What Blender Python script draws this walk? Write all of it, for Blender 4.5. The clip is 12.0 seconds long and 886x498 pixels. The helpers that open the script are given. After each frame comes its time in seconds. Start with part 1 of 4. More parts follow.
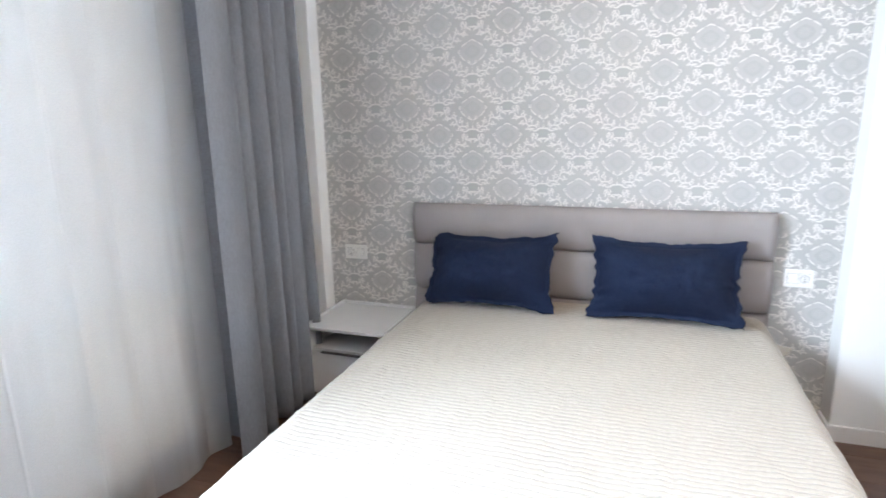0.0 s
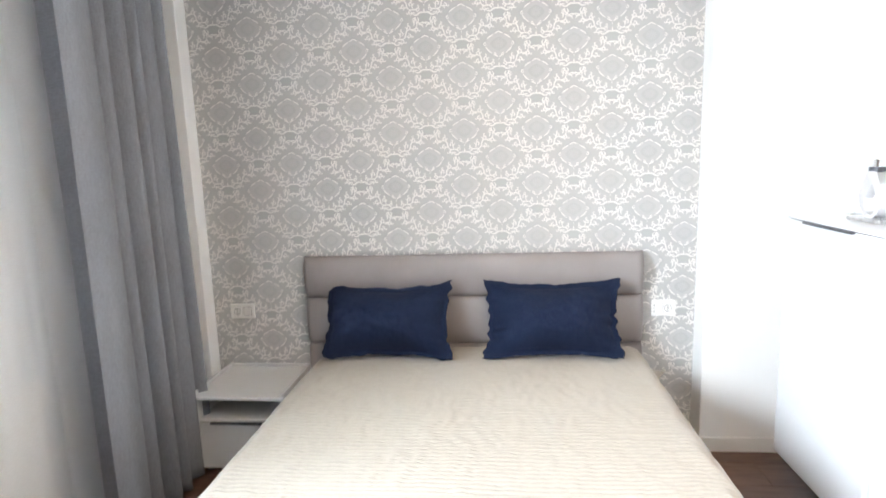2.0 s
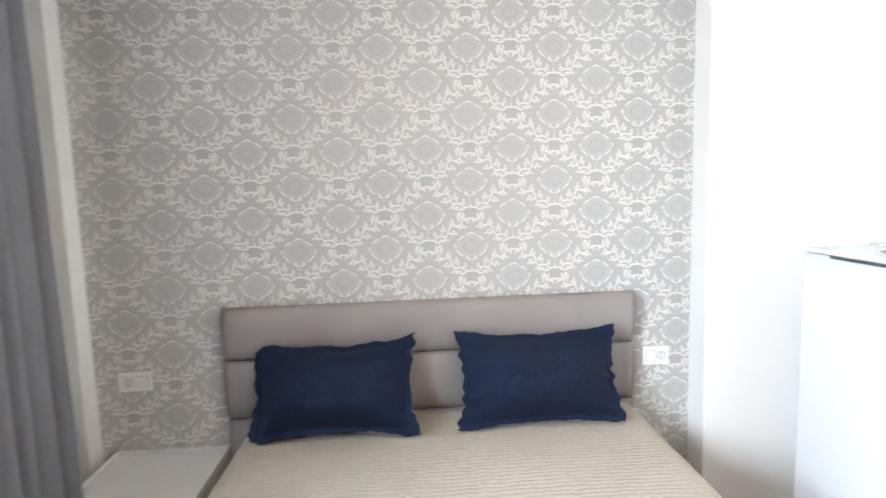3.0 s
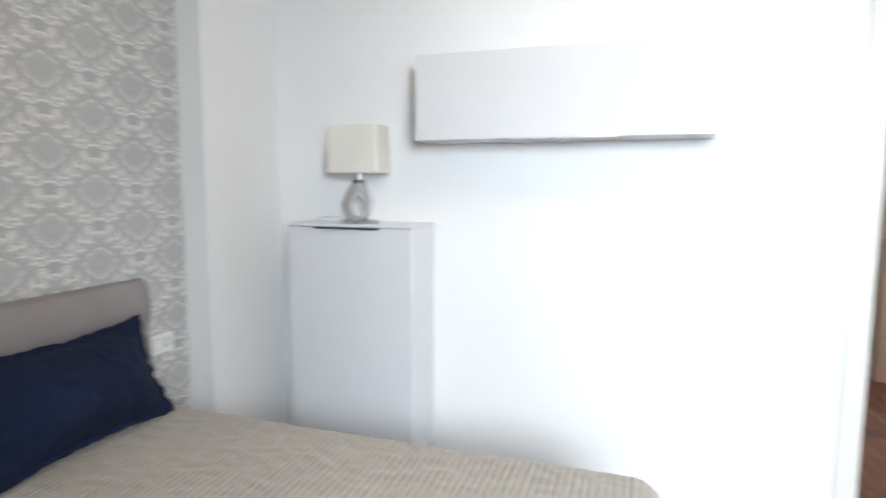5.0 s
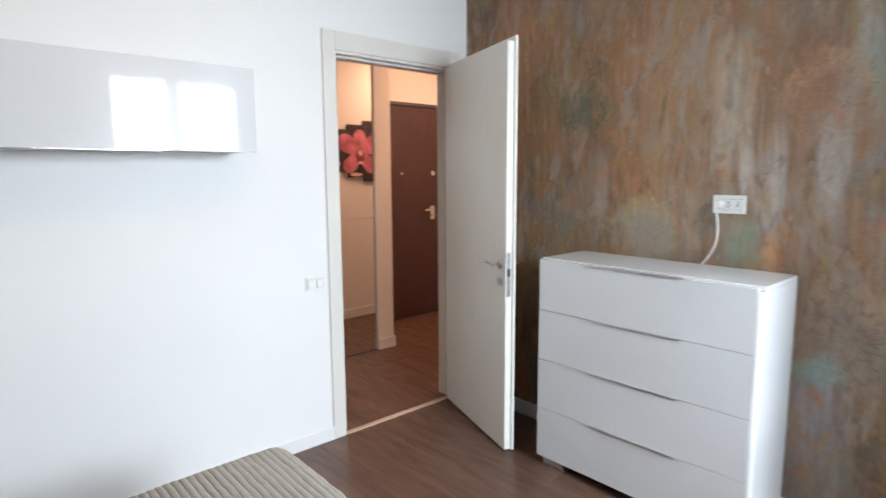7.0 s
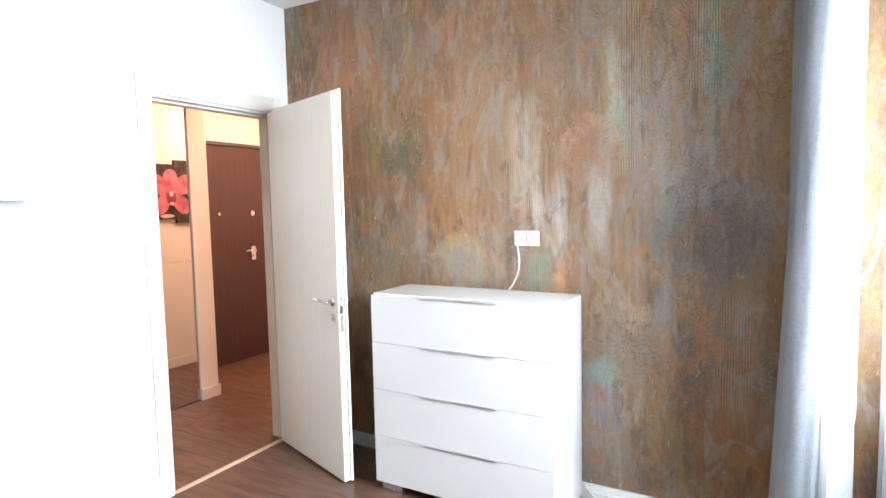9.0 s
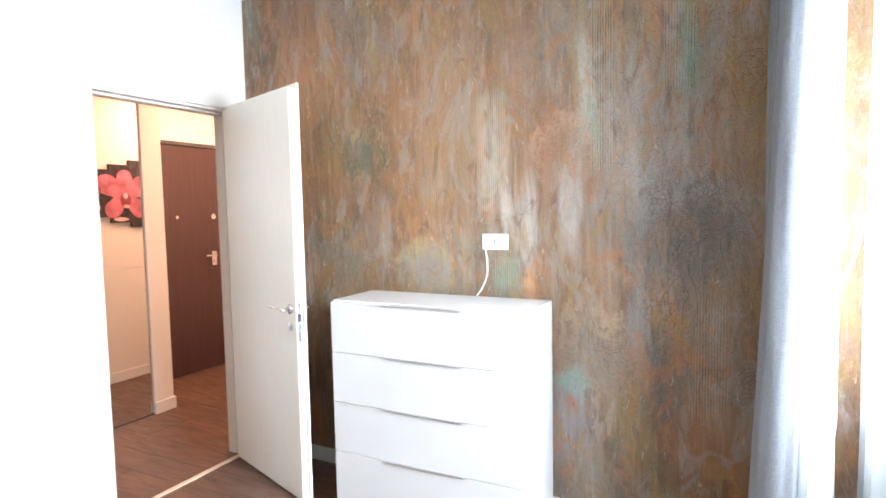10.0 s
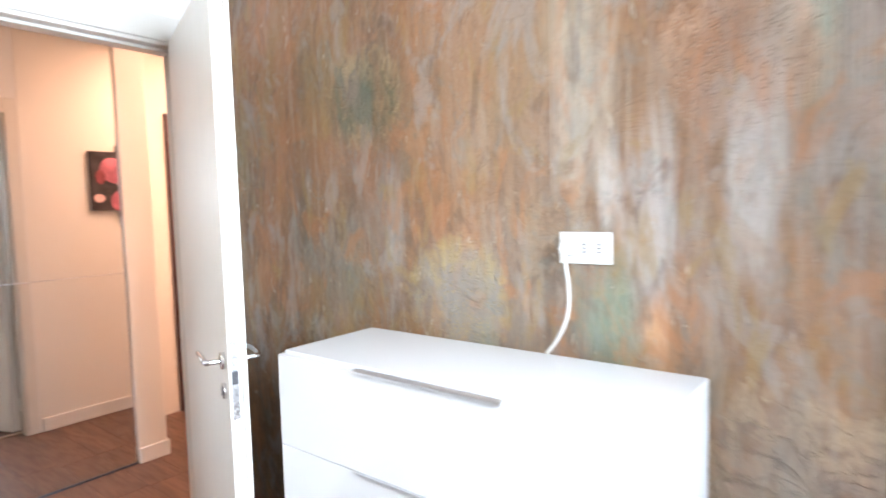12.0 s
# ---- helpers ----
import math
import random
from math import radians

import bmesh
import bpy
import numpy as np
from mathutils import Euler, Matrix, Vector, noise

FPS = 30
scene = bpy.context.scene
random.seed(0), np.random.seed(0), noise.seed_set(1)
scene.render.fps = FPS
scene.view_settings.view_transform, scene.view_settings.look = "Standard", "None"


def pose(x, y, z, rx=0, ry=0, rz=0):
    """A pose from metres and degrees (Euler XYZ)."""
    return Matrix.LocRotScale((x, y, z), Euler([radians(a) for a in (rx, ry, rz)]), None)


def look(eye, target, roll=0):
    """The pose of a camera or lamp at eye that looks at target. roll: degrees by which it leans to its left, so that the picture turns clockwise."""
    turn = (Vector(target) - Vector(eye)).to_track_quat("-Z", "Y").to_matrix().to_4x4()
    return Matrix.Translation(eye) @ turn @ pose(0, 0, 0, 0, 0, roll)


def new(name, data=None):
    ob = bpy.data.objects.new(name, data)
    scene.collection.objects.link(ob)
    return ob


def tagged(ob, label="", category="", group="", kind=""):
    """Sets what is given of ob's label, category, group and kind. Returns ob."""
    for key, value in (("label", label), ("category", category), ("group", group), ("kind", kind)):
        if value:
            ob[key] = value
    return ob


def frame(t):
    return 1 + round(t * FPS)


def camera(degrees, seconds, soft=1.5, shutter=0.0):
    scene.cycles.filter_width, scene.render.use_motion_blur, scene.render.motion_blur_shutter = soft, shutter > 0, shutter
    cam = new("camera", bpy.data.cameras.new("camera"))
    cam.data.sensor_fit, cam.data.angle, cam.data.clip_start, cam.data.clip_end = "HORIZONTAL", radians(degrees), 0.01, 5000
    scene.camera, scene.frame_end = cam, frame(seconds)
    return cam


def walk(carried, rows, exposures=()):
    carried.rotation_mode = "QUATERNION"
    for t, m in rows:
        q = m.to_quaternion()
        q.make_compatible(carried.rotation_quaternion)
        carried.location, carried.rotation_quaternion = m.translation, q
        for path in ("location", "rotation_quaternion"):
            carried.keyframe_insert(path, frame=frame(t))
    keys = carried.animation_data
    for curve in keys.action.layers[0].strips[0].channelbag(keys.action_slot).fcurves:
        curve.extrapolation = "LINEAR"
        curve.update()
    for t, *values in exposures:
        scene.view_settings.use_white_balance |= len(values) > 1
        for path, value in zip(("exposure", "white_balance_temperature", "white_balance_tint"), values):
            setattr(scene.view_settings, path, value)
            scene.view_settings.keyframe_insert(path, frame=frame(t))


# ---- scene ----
cam = camera(75.8, 12.0, shutter=0.5)
PATH = [
    (0, (0.254, -2.825, 1.416), (-0.375, -0.979, 0.972), -1.1),
    (0.5, (0.226, -2.892, 1.462), (-0.212, -0.998, 0.995), -1.0),
    (1, (0.238, -2.98, 1.475), (-0.101, -1.057, 1.039), -1.2),
    (1.5, (0.209, -2.999, 1.502), (-0.045, -1.055, 1.104), -1.8),
    (2, (0.16, -2.863, 1.477), (-0.04, -0.899, 1.158), -2.0),
    (2.5, (0.066, -2.566, 1.484), (-0.069, -0.586, 1.238), -2.1),
    (4.5, (-0.749, -2.033, 1.339), (0.825, -0.814, 1.154), 0.2),
    (5, (-0.873, -1.876, 1.349), (1.011, -1.239, 1.138), 0.3),
    (5.5, (-0.941, -1.679, 1.422), (1.04, -1.712, 1.15), 0.1),
    (6, (-0.957, -1.493, 1.419), (0.944, -2.051, 1.141), 0.0),
    (6.5, (-0.951, -1.292, 1.443), (0.738, -2.328, 1.168), 0.1),
    (7, (-0.987, -1.1, 1.461), (0.484, -2.429, 1.194), -0.3),
    (7.5, (-1.02, -0.915, 1.494), (0.245, -2.443, 1.24), -0.8),
    (9.5, (-1.062, -0.928, 1.503), (-0.112, -2.682, 1.358), -1.2),
    (10, (-1.029, -1.071, 1.484), (-0.121, -2.848, 1.343), -1.1),
    (10.5, (-0.986, -1.337, 1.47), (-0.103, -3.126, 1.327), -1.2),
    (11, (-0.856, -1.673, 1.456), (0.022, -3.464, 1.301), -1.3),
    (11.5, (-0.721, -2.016, 1.449), (0.216, -3.775, 1.289), -1.4),
    (12, (-0.57, -2.348, 1.428), (0.652, -3.925, 1.28), -1.5),
]
EXPOSURES = [(0.0, 0.32, 5980, 10), (1.0, 0.43, 6200, 10), (2.0, 0.40, 6400, 10), (2.6, 0.30, 6400, 10), (4.4, -0.33, 6450, 10), (5.0, -0.80, 6450, 10), (5.5, -1.12, 6450, 10),
             (6.5, -1.25, 6450, 10), (7.6, -1.05, 6450, 10), (9.4, -0.10, 6450, 10), (10.5, -0.05, 6300, 10), (11.5, -0.03, 6250, 10), (12.0, -0.08, 6200, 10)]
walk(cam, [(t, look(eye, target, roll)) for t, eye, target, roll in PATH], EXPOSURES)
WINDOW_W, CEIL_W, HALL_W = 1400.0, 19.0, 68.0

# ---- exposure and light ----
world = bpy.data.worlds.new("world")
scene.world = world
world.use_nodes = True
wn = world.node_tree
sky = wn.nodes.new("ShaderNodeTexSky")
sky.sky_type, sky.sun_disc = "NISHITA", False
sky.sun_elevation, sky.sun_rotation = radians(40), radians(200)
wn.nodes["Background"].inputs["Strength"].default_value = 0.08
wn.links.new(sky.outputs["Color"], wn.nodes["Background"].inputs["Color"])


def area_lamp(name, m, sx, sy, watts, color):
    data = bpy.data.lights.new(name, "AREA")
    data.shape, data.size, data.size_y, data.energy, data.color = "RECTANGLE", sx, sy, watts, color
    ob = new(name, data)
    ob.matrix_world = m
    return ob


# daylight of the sky in the window's opening, the ceiling lamp, and the hall's ceiling lamp
area_lamp("window_daylight", look((-2.45, -2.87, 2.20), (0.0, -2.75, 0.65)), 1.95, 1.95, WINDOW_W, (0.81, 0.905, 1.0))
area_lamp("ceiling_lamp_light", look((0.35, -1.75, 2.685), (0.35, -1.75, 0.0)), 0.30, 0.30, CEIL_W, (1.0, 0.74, 0.46))
area_lamp("hall_lamp_light", look((2.38, -4.75, 2.63), (2.38, -4.75, 0.0)), 0.70, 0.70, HALL_W, (1.0, 0.545, 0.355))


# ---- node expressions ----
class Ex:
    """A value in a node tree, with arithmetic."""

    def __init__(self, mat, sock):
        self.m, self.s = mat, sock

    def _op(self, op, *others):
        n = self.m.node_tree.nodes.new("ShaderNodeMath")
        n.operation = op
        for i, v in enumerate((self, *others)):
            if isinstance(v, Ex):
                self.m.node_tree.links.new(v.s, n.inputs[i])
            else:
                n.inputs[i].default_value = v
        return Ex(self.m, n.outputs[0])

    def __add__(self, o): return self._op("ADD", o)
    def __sub__(self, o): return self._op("SUBTRACT", o)
    def __mul__(self, o): return self._op("MULTIPLY", o)
    def __truediv__(self, o): return self._op("DIVIDE", o)
    def sin(self): return self._op("SINE")
    def absolute(self): return self._op("ABSOLUTE")
    def lower(self, o): return self._op("MINIMUM", o)
    def higher(self, o): return self._op("MAXIMUM", o)
    def root(self): return self._op("SQRT")
    def angle(self, o): return self._op("ARCTAN2", o)
    def wrap(self): return self._op("FLOORED_MODULO", 1.0)

    def ramp(self, a, b, lo=0.0, hi=1.0):
        n = self.m.node_tree.nodes.new("ShaderNodeMapRange")
        n.interpolation_type = "SMOOTHSTEP"
        self.m.node_tree.links.new(self.s, n.inputs["Value"])
        for k, v in (("From Min", a), ("From Max", b), ("To Min", lo), ("To Max", hi)):
            n.inputs[k].default_value = v
        return Ex(self.m, n.outputs["Result"])


class Mat:
    """A node material around one Principled BSDF."""

    def __init__(self, name, color=(0.8, 0.8, 0.8), rough=0.5, metal=0.0, spec=0.5):
        self.mat = bpy.data.materials.new(name)
        self.mat.use_nodes = True
        self.nt = self.mat.node_tree
        self.bsdf = self.nt.nodes["Principled BSDF"]
        self.set("Base Color", (*color, 1)), self.set("Roughness", rough), self.set("Metallic", metal)
        self.set("Specular IOR Level", spec)
        self.co = self.nt.nodes.new("ShaderNodeTexCoord")

    def set(self, key, value):
        if isinstance(value, Ex):
            self.nt.links.new(value.s, self.bsdf.inputs[key])
        elif hasattr(value, "is_linked"):
            self.nt.links.new(value, self.bsdf.inputs[key])
        else:
            self.bsdf.inputs[key].default_value = value

    def mapped(self, scale=(1, 1, 1), shift=(0, 0, 0)):
        n = self.nt.nodes.new("ShaderNodeMapping")
        n.inputs["Scale"].default_value, n.inputs["Location"].default_value = scale, shift
        self.nt.links.new(self.co.outputs["Object"], n.inputs["Vector"])
        return n.outputs["Vector"]

    def axes(self):
        n = self.nt.nodes.new("ShaderNodeSeparateXYZ")
        self.nt.links.new(self.co.outputs["Object"], n.inputs[0])
        return [Ex(self.mat, o) for o in n.outputs]

    def noise(self, scale=5.0, detail=4.0, stretch=(1, 1, 1), shift=(0, 0, 0), rough=0.5, warp=0.0):
        n = self.nt.nodes.new("ShaderNodeTexNoise")
        n.inputs["Scale"].default_value, n.inputs["Detail"].default_value = scale, detail
        n.inputs["Roughness"].default_value, n.inputs["Distortion"].default_value = rough, warp
        self.nt.links.new(self.mapped(stretch, shift), n.inputs["Vector"])
        return Ex(self.mat, n.outputs["Fac"])

    def cells(self, scale=5.0, stretch=(1, 1, 1), feature="F1"):
        n = self.nt.nodes.new("ShaderNodeTexVoronoi")
        n.feature = feature
        n.inputs["Scale"].default_value = scale
        self.nt.links.new(self.mapped(stretch), n.inputs["Vector"])
        return Ex(self.mat, n.outputs["Distance"])

    def chance(self):
        n = self.nt.nodes.new("ShaderNodeObjectInfo")
        return Ex(self.mat, n.outputs["Random"])

    def mix(self, fac, a, b):
        n = self.nt.nodes.new("ShaderNodeMix")
        n.data_type = "RGBA"
        if isinstance(fac, Ex):
            self.nt.links.new(fac.s, n.inputs["Factor"])
        else:
            n.inputs["Factor"].default_value = fac
        for key, v in (("A", a), ("B", b)):
            sock = [s for s in n.inputs if s.name == key and s.type == "RGBA"][0]
            if hasattr(v, "is_linked"):
                self.nt.links.new(v, sock)
            else:
                sock.default_value = (*v, 1)
        return [s for s in n.outputs if s.type == "RGBA"][0]

    def bump(self, height, strength=0.3, dist=0.01):
        n = self.nt.nodes.new("ShaderNodeBump")
        n.inputs["Strength"].default_value, n.inputs["Distance"].default_value = strength, dist
        self.nt.links.new(height.s, n.inputs["Height"])
        self.nt.links.new(n.outputs["Normal"], self.bsdf.inputs["Normal"])


def plain(name, color, rough=0.5, metal=0.0, vary=0.06, scale=4.0, grain=60.0, bump=0.05, dist=0.002, spec=0.5):
    """Paint, plastic or metal with slight unevenness at two scales."""
    m = Mat(name, color, rough, metal, spec)
    f = m.noise(scale, 4).ramp(0.3, 0.7)
    m.set("Base Color", m.mix(f, tuple(c * (1 - vary) for c in color), tuple(min(1, c * (1 + vary * 0.5)) for c in color)))
    g = m.noise(grain, 3)
    m.set("Roughness", g.ramp(0.3, 0.7, rough * 0.85, min(1, rough * 1.15)))
    m.bump(g, bump, dist)
    return m.mat


# ---- materials ----
wall_paint = plain("white_wall_paint", (0.80, 0.80, 0.79), 0.75, vary=0.02, scale=1.2, grain=180, bump=0.12, dist=0.001, spec=0.3)
hall_paint = plain("hall_wall_paint", (0.80, 0.77, 0.72), 0.75, vary=0.02, scale=1.5, grain=180, bump=0.12, dist=0.001, spec=0.3)
ceiling_paint = plain("ceiling_paint", (0.82, 0.82, 0.81), 0.85, vary=0.02, bump=0.1, dist=0.001, spec=0.2)
trim_paint = plain("white_trim_paint", (0.78, 0.78, 0.77), 0.35, vary=0.03, bump=0.03)
casing_lacquer = plain("casing_cream_lacquer", (0.71, 0.69, 0.645), 0.38, vary=0.02, bump=0.02)
gloss_white = plain("white_gloss_lacquer", (0.66, 0.67, 0.685), 0.065, vary=0.01, grain=12, bump=0.004, dist=0.001)
gloss_white_soft = plain("white_gloss_lacquer_body", (0.67, 0.68, 0.69), 0.16, vary=0.02, grain=25, bump=0.015, dist=0.001)
white_plastic = plain("white_plastic", (0.80, 0.80, 0.78), 0.3, vary=0.02, bump=0.02)
aluminium = plain("brushed_aluminium", (0.66, 0.66, 0.67), 0.28, 1.0, vary=0.08, grain=220, bump=0.05)
lamp_silver = plain("silvered_ceramic", (0.80, 0.80, 0.82), 0.22, 0.75, vary=0.03, grain=20, bump=0.0)
chrome = plain("chrome", (0.72, 0.72, 0.74), 0.12, 1.0, vary=0.04, bump=0.01)
satin_steel = plain("satin_steel", (0.66, 0.66, 0.67), 0.42, 1.0, vary=0.04, grain=30, bump=0.0)
dark_metal = plain("dark_grey_metal", (0.10, 0.10, 0.11), 0.4, 0.6, vary=0.1)
black_gap = plain("dark_recess", (0.02, 0.02, 0.02), 0.8)
lamp_shade_cloth = plain("cream_lampshade_cloth", (0.72, 0.70, 0.63), 0.9, vary=0.04, grain=300, bump=0.3, dist=0.001, spec=0.2)
window_plastic = plain("white_window_plastic", (0.80, 0.80, 0.80), 0.3, vary=0.02)
radiator_paint = plain("cream_radiator_enamel", (0.80, 0.775, 0.72), 0.35, vary=0.03)
glow_glass = Mat("lit_lamp_glass", (0.9, 0.85, 0.75), 0.4)
glow_glass.set("Emission Color", (1.0, 0.72, 0.42, 1)), glow_glass.set("Emission Strength", 3.0)
mirror_glass = Mat("mirror", (0.80, 0.80, 0.78), 0.015, 1.0).mat


def make_door_lacquer():
    m = Mat("door_cream_lacquer", (0.74, 0.73, 0.69), 0.38)
    g = m.noise(7, 5, (14, 14, 0.6), rough=0.6)
    m.set("Base Color", m.mix(g.ramp(0.35, 0.65), (0.775, 0.760, 0.715), (0.805, 0.790, 0.745)))
    m.bump(g, 0.04, 0.001)
    return m.mat


def make_entrance_wood():
    m = Mat("dark_brown_door_wood", (0.07, 0.035, 0.03), 0.42)
    g = m.noise(5, 6, (9, 9, 0.5), rough=0.6)
    m.set("Base Color", m.mix(g.ramp(0.3, 0.7), (0.048, 0.022, 0.022), (0.066, 0.031, 0.030)))
    m.bump(g, 0.15, 0.001)
    return m.mat


def make_floor_wood():
    """Brown laminate; each plank has its own tone and grain."""
    m = Mat("brown_laminate", (0.12, 0.07, 0.05), 0.36)
    r = m.chance()
    n = m.nt.nodes.new("ShaderNodeMapping")
    n.inputs["Scale"].default_value = (0.7, 4.5, 4.5)
    add = m.nt.nodes.new("ShaderNodeCombineXYZ")
    m.nt.links.new((r * 37.0).s, add.inputs[0]), m.nt.links.new((r * 91.0).s, add.inputs[1])
    m.nt.links.new(m.co.outputs["Object"], n.inputs["Vector"]), m.nt.links.new(add.outputs[0], n.inputs["Location"])
    outs = []
    for scale, detail, warp in ((2.2, 5, 1.2), (9.0, 6, 0.3)):
        t = m.nt.nodes.new("ShaderNodeTexNoise")
        t.inputs["Scale"].default_value, t.inputs["Detail"].default_value, t.inputs["Distortion"].default_value = scale, detail, warp
        m.nt.links.new(n.outputs[0], t.inputs["Vector"])
        outs.append(Ex(m.mat, t.outputs["Fac"]))
    big, fine = outs
    c = m.mix(big.ramp(0.3, 0.7), (0.088, 0.045, 0.031), (0.155, 0.082, 0.055))
    c = m.mix(fine.ramp(0.45, 0.68) * 0.30, c, (0.055, 0.032, 0.024))
    c = m.mix(r * 0.30, c, (0.080, 0.048, 0.036))
    m.set("Base Color", c)
    m.set("Roughness", fine.ramp(0.3, 0.7, 0.28, 0.42))
    m.bump(fine, 0.12, 0.001)
    return m.mat


def make_paper(name, color, rough, bump=0.12):
    """Embossed vinyl paper in one printed tone, with a fine grain and faint cloudy fading."""
    m = Mat(name, color, rough)
    grain, patch = m.noise(240, 3), m.noise(2.0, 3)
    c = m.mix(grain.ramp(0.35, 0.65) * 0.35, color, tuple(k * 0.90 for k in color))
    m.set("Base Color", m.mix(patch.ramp(0.35, 0.65) * 0.10, c, (0.60, 0.58, 0.55)))
    m.set("Roughness", grain.ramp(0.3, 0.7, rough * 0.9, rough * 1.1))
    m.bump(grain, bump, 0.001)
    return m.mat


def make_painted_wall():
    """Decorative plaster: soft vertical washes of rust, ochre, grey-blue and green, combed strips, dotted and leafy roundels in relief."""
    m = Mat("rust_decorative_plaster", (0.2, 0.12, 0.08), 0.5)
    x, y, z = m.axes()
    s1 = m.noise(2.0, 4, (1.5, 1, 0.55), rough=0.52, warp=0.6)
    s2 = m.noise(3.0, 4, (1.5, 1, 0.50), (5.3, 0, 2.1), 0.55, 0.6)
    s3 = m.noise(2.6, 4, (1.3, 1, 0.60), (9.7, 0, 7.7), 0.52, 0.8)
    s5 = m.noise(1.3, 4, (1.1, 1, 0.7), (3.7, 0, 0.4), 0.55)
    brush = m.noise(17, 4, (2.0, 1, 0.22), (1.7, 0, 3.1), 0.55, 0.3)
    drips = m.noise(8, 5, (2.0, 1, 0.30), (6.1, 0, 2.9), 0.60, 0.5)
    dabs = m.noise(8, 5, (1.0, 1, 0.8), (0.9, 0, 7.3), 0.58, 1.6)
    fine = m.noise(70, 3, (1, 1, 0.5))
    wavy = m.noise(30, 4, (0.55, 1, 1.5), (2.3, 0, 0.8), 0.6, 0.8)
    c = m.mix(s1.ramp(0.34, 0.66), (0.122, 0.066, 0.034), (0.282, 0.134, 0.058))
    c = m.mix(s2.ramp(0.48, 0.68) * 0.70, c, (0.300, 0.142, 0.076))
    c = m.mix(s3.ramp(0.46, 0.66) * 0.65, c, (0.225, 0.160, 0.068))
    c = m.mix(s5.ramp(0.48, 0.66) * 0.55, c, (0.225, 0.200, 0.180))
    c = m.mix(m.noise(2.4, 4, (2.2, 1, 0.4), (2.2, 0, 6.4), 0.55).ramp(0.58, 0.74) * 0.55, c, (0.150, 0.205, 0.170))
    c = m.mix(m.noise(3.0, 4, (1.8, 1, 0.5), (7.2, 0, 1.4), 0.55).ramp(0.55, 0.74) * 0.65, c, (0.085, 0.055, 0.040))
    # single washes: centre x and z, half width, half height, colour, strength
    washes = [(-0.66, 1.72, 0.50, 0.75, (0.295, 0.262, 0.238), 1.0), (-0.85, 0.95, 0.45, 0.55, (0.225, 0.180, 0.142), 0.8), (0.15, 1.70, 0.40, 0.60, (0.320, 0.215, 0.135), 0.8), (-1.18, 1.95, 0.16, 0.35, (0.250, 0.155, 0.085), 0.9),
              (1.15, 2.25, 0.35, 0.30, (0.32, 0.145, 0.075), 0.6), (-1.16, 0.80, 0.12, 0.60, (0.090, 0.050, 0.034), 0.7), (-0.82, 1.78, 0.16, 0.22, (0.30, 0.295, 0.29), 0.6), (0.30, 1.95, 0.22, 0.35, (0.30, 0.165, 0.095), 0.6)]
    washes += [(-0.87, 2.25, 0.07, 0.42, (0.14, 0.26, 0.20), 0.95), (-0.43, 1.98, 0.07, 0.28, (0.45, 0.45, 0.39), 1.0), (0.03, 1.68, 0.10, 0.36, (0.47, 0.41, 0.33), 0.85), (-0.47, 1.80, 0.03, 0.20, (0.16, 0.31, 0.26), 0.9),
               (-0.15, 1.36, 0.06, 0.24, (0.48, 0.46, 0.45), 1.0), (-0.36, 1.46, 0.06, 0.26, (0.46, 0.43, 0.41), 0.95), (-0.04, 1.14, 0.08, 0.14, (0.15, 0.23, 0.16), 1.1), (-0.05, 1.46, 0.05, 0.12, (0.52, 0.50, 0.48), 0.9),
               (-0.16, 1.12, 0.035, 0.09, (0.54, 0.30, 0.16), 1.2), (-0.68, 1.62, 0.10, 0.16, (0.33, 0.32, 0.32), 0.95)]
    washes += [(-0.34, 0.66, 0.14, 0.06, (0.19, 0.36, 0.31), 1.0), (-0.30, 0.45, 0.13, 0.22, (0.34, 0.31, 0.34), 0.8), (-0.74, 0.74, 0.10, 0.24, (0.085, 0.095, 0.105), 0.9), (-0.66, 0.98, 0.06, 0.24, (0.27, 0.285, 0.29), 0.8),
               (0.85, 1.20, 0.12, 0.24, (0.130, 0.120, 0.070), 0.7), (0.66, 1.40, 0.05, 0.22, (0.30, 0.30, 0.28), 0.7), (-0.62, 0.52, 0.10, 0.28, (0.26, 0.165, 0.070), 0.7)]
    for cx, cz, rx, rz, tone, k in washes:
        du, dv = (x - cx) / rx, (z - cz) / rz
        far_r = (du * du + dv * dv).root() + (drips - 0.5) * 2.6
        c = m.mix(far_r.ramp(0.10, 1.35, min(0.85, k * 0.72), 0.0), c, tone)
    # brushed grain, small dabs of grey, rust and dark glaze
    c = m.mix(brush.ramp(0.52, 0.72) * 0.30, c, (0.38, 0.33, 0.28))
    c = m.mix(brush.ramp(0.30, 0.48, 1.0, 0.0) * 0.22, c, (0.075, 0.050, 0.036))
    c = m.mix(dabs.ramp(0.55, 0.68) * 0.30, c, (0.340, 0.190, 0.095))
    c = m.mix(dabs.ramp(0.33, 0.45, 1.0, 0.0) * 0.26, c, (0.180, 0.200, 0.190))
    n1, n2, n3 = m.noise(19, 6, (1.2, 1, 0.7), (2.5, 0, 5.5), 0.65, 1.2), m.noise(14, 6, (1.2, 1, 0.8), (8.5, 0, 1.5), 0.65, 1.6), m.noise(6, 6, (1.4, 1, 0.6), (4.5, 0, 3.5), 0.65, 1.2)
    c = m.mix(n1.ramp(0.54, 0.68) * 0.26, c, (0.400, 0.215, 0.095))
    c = m.mix(n2.ramp(0.55, 0.70) * 0.18, c, (0.060, 0.038, 0.028))
    c = m.mix(n3.ramp(0.55, 0.66) * 0.34, c, (0.165, 0.205, 0.190))
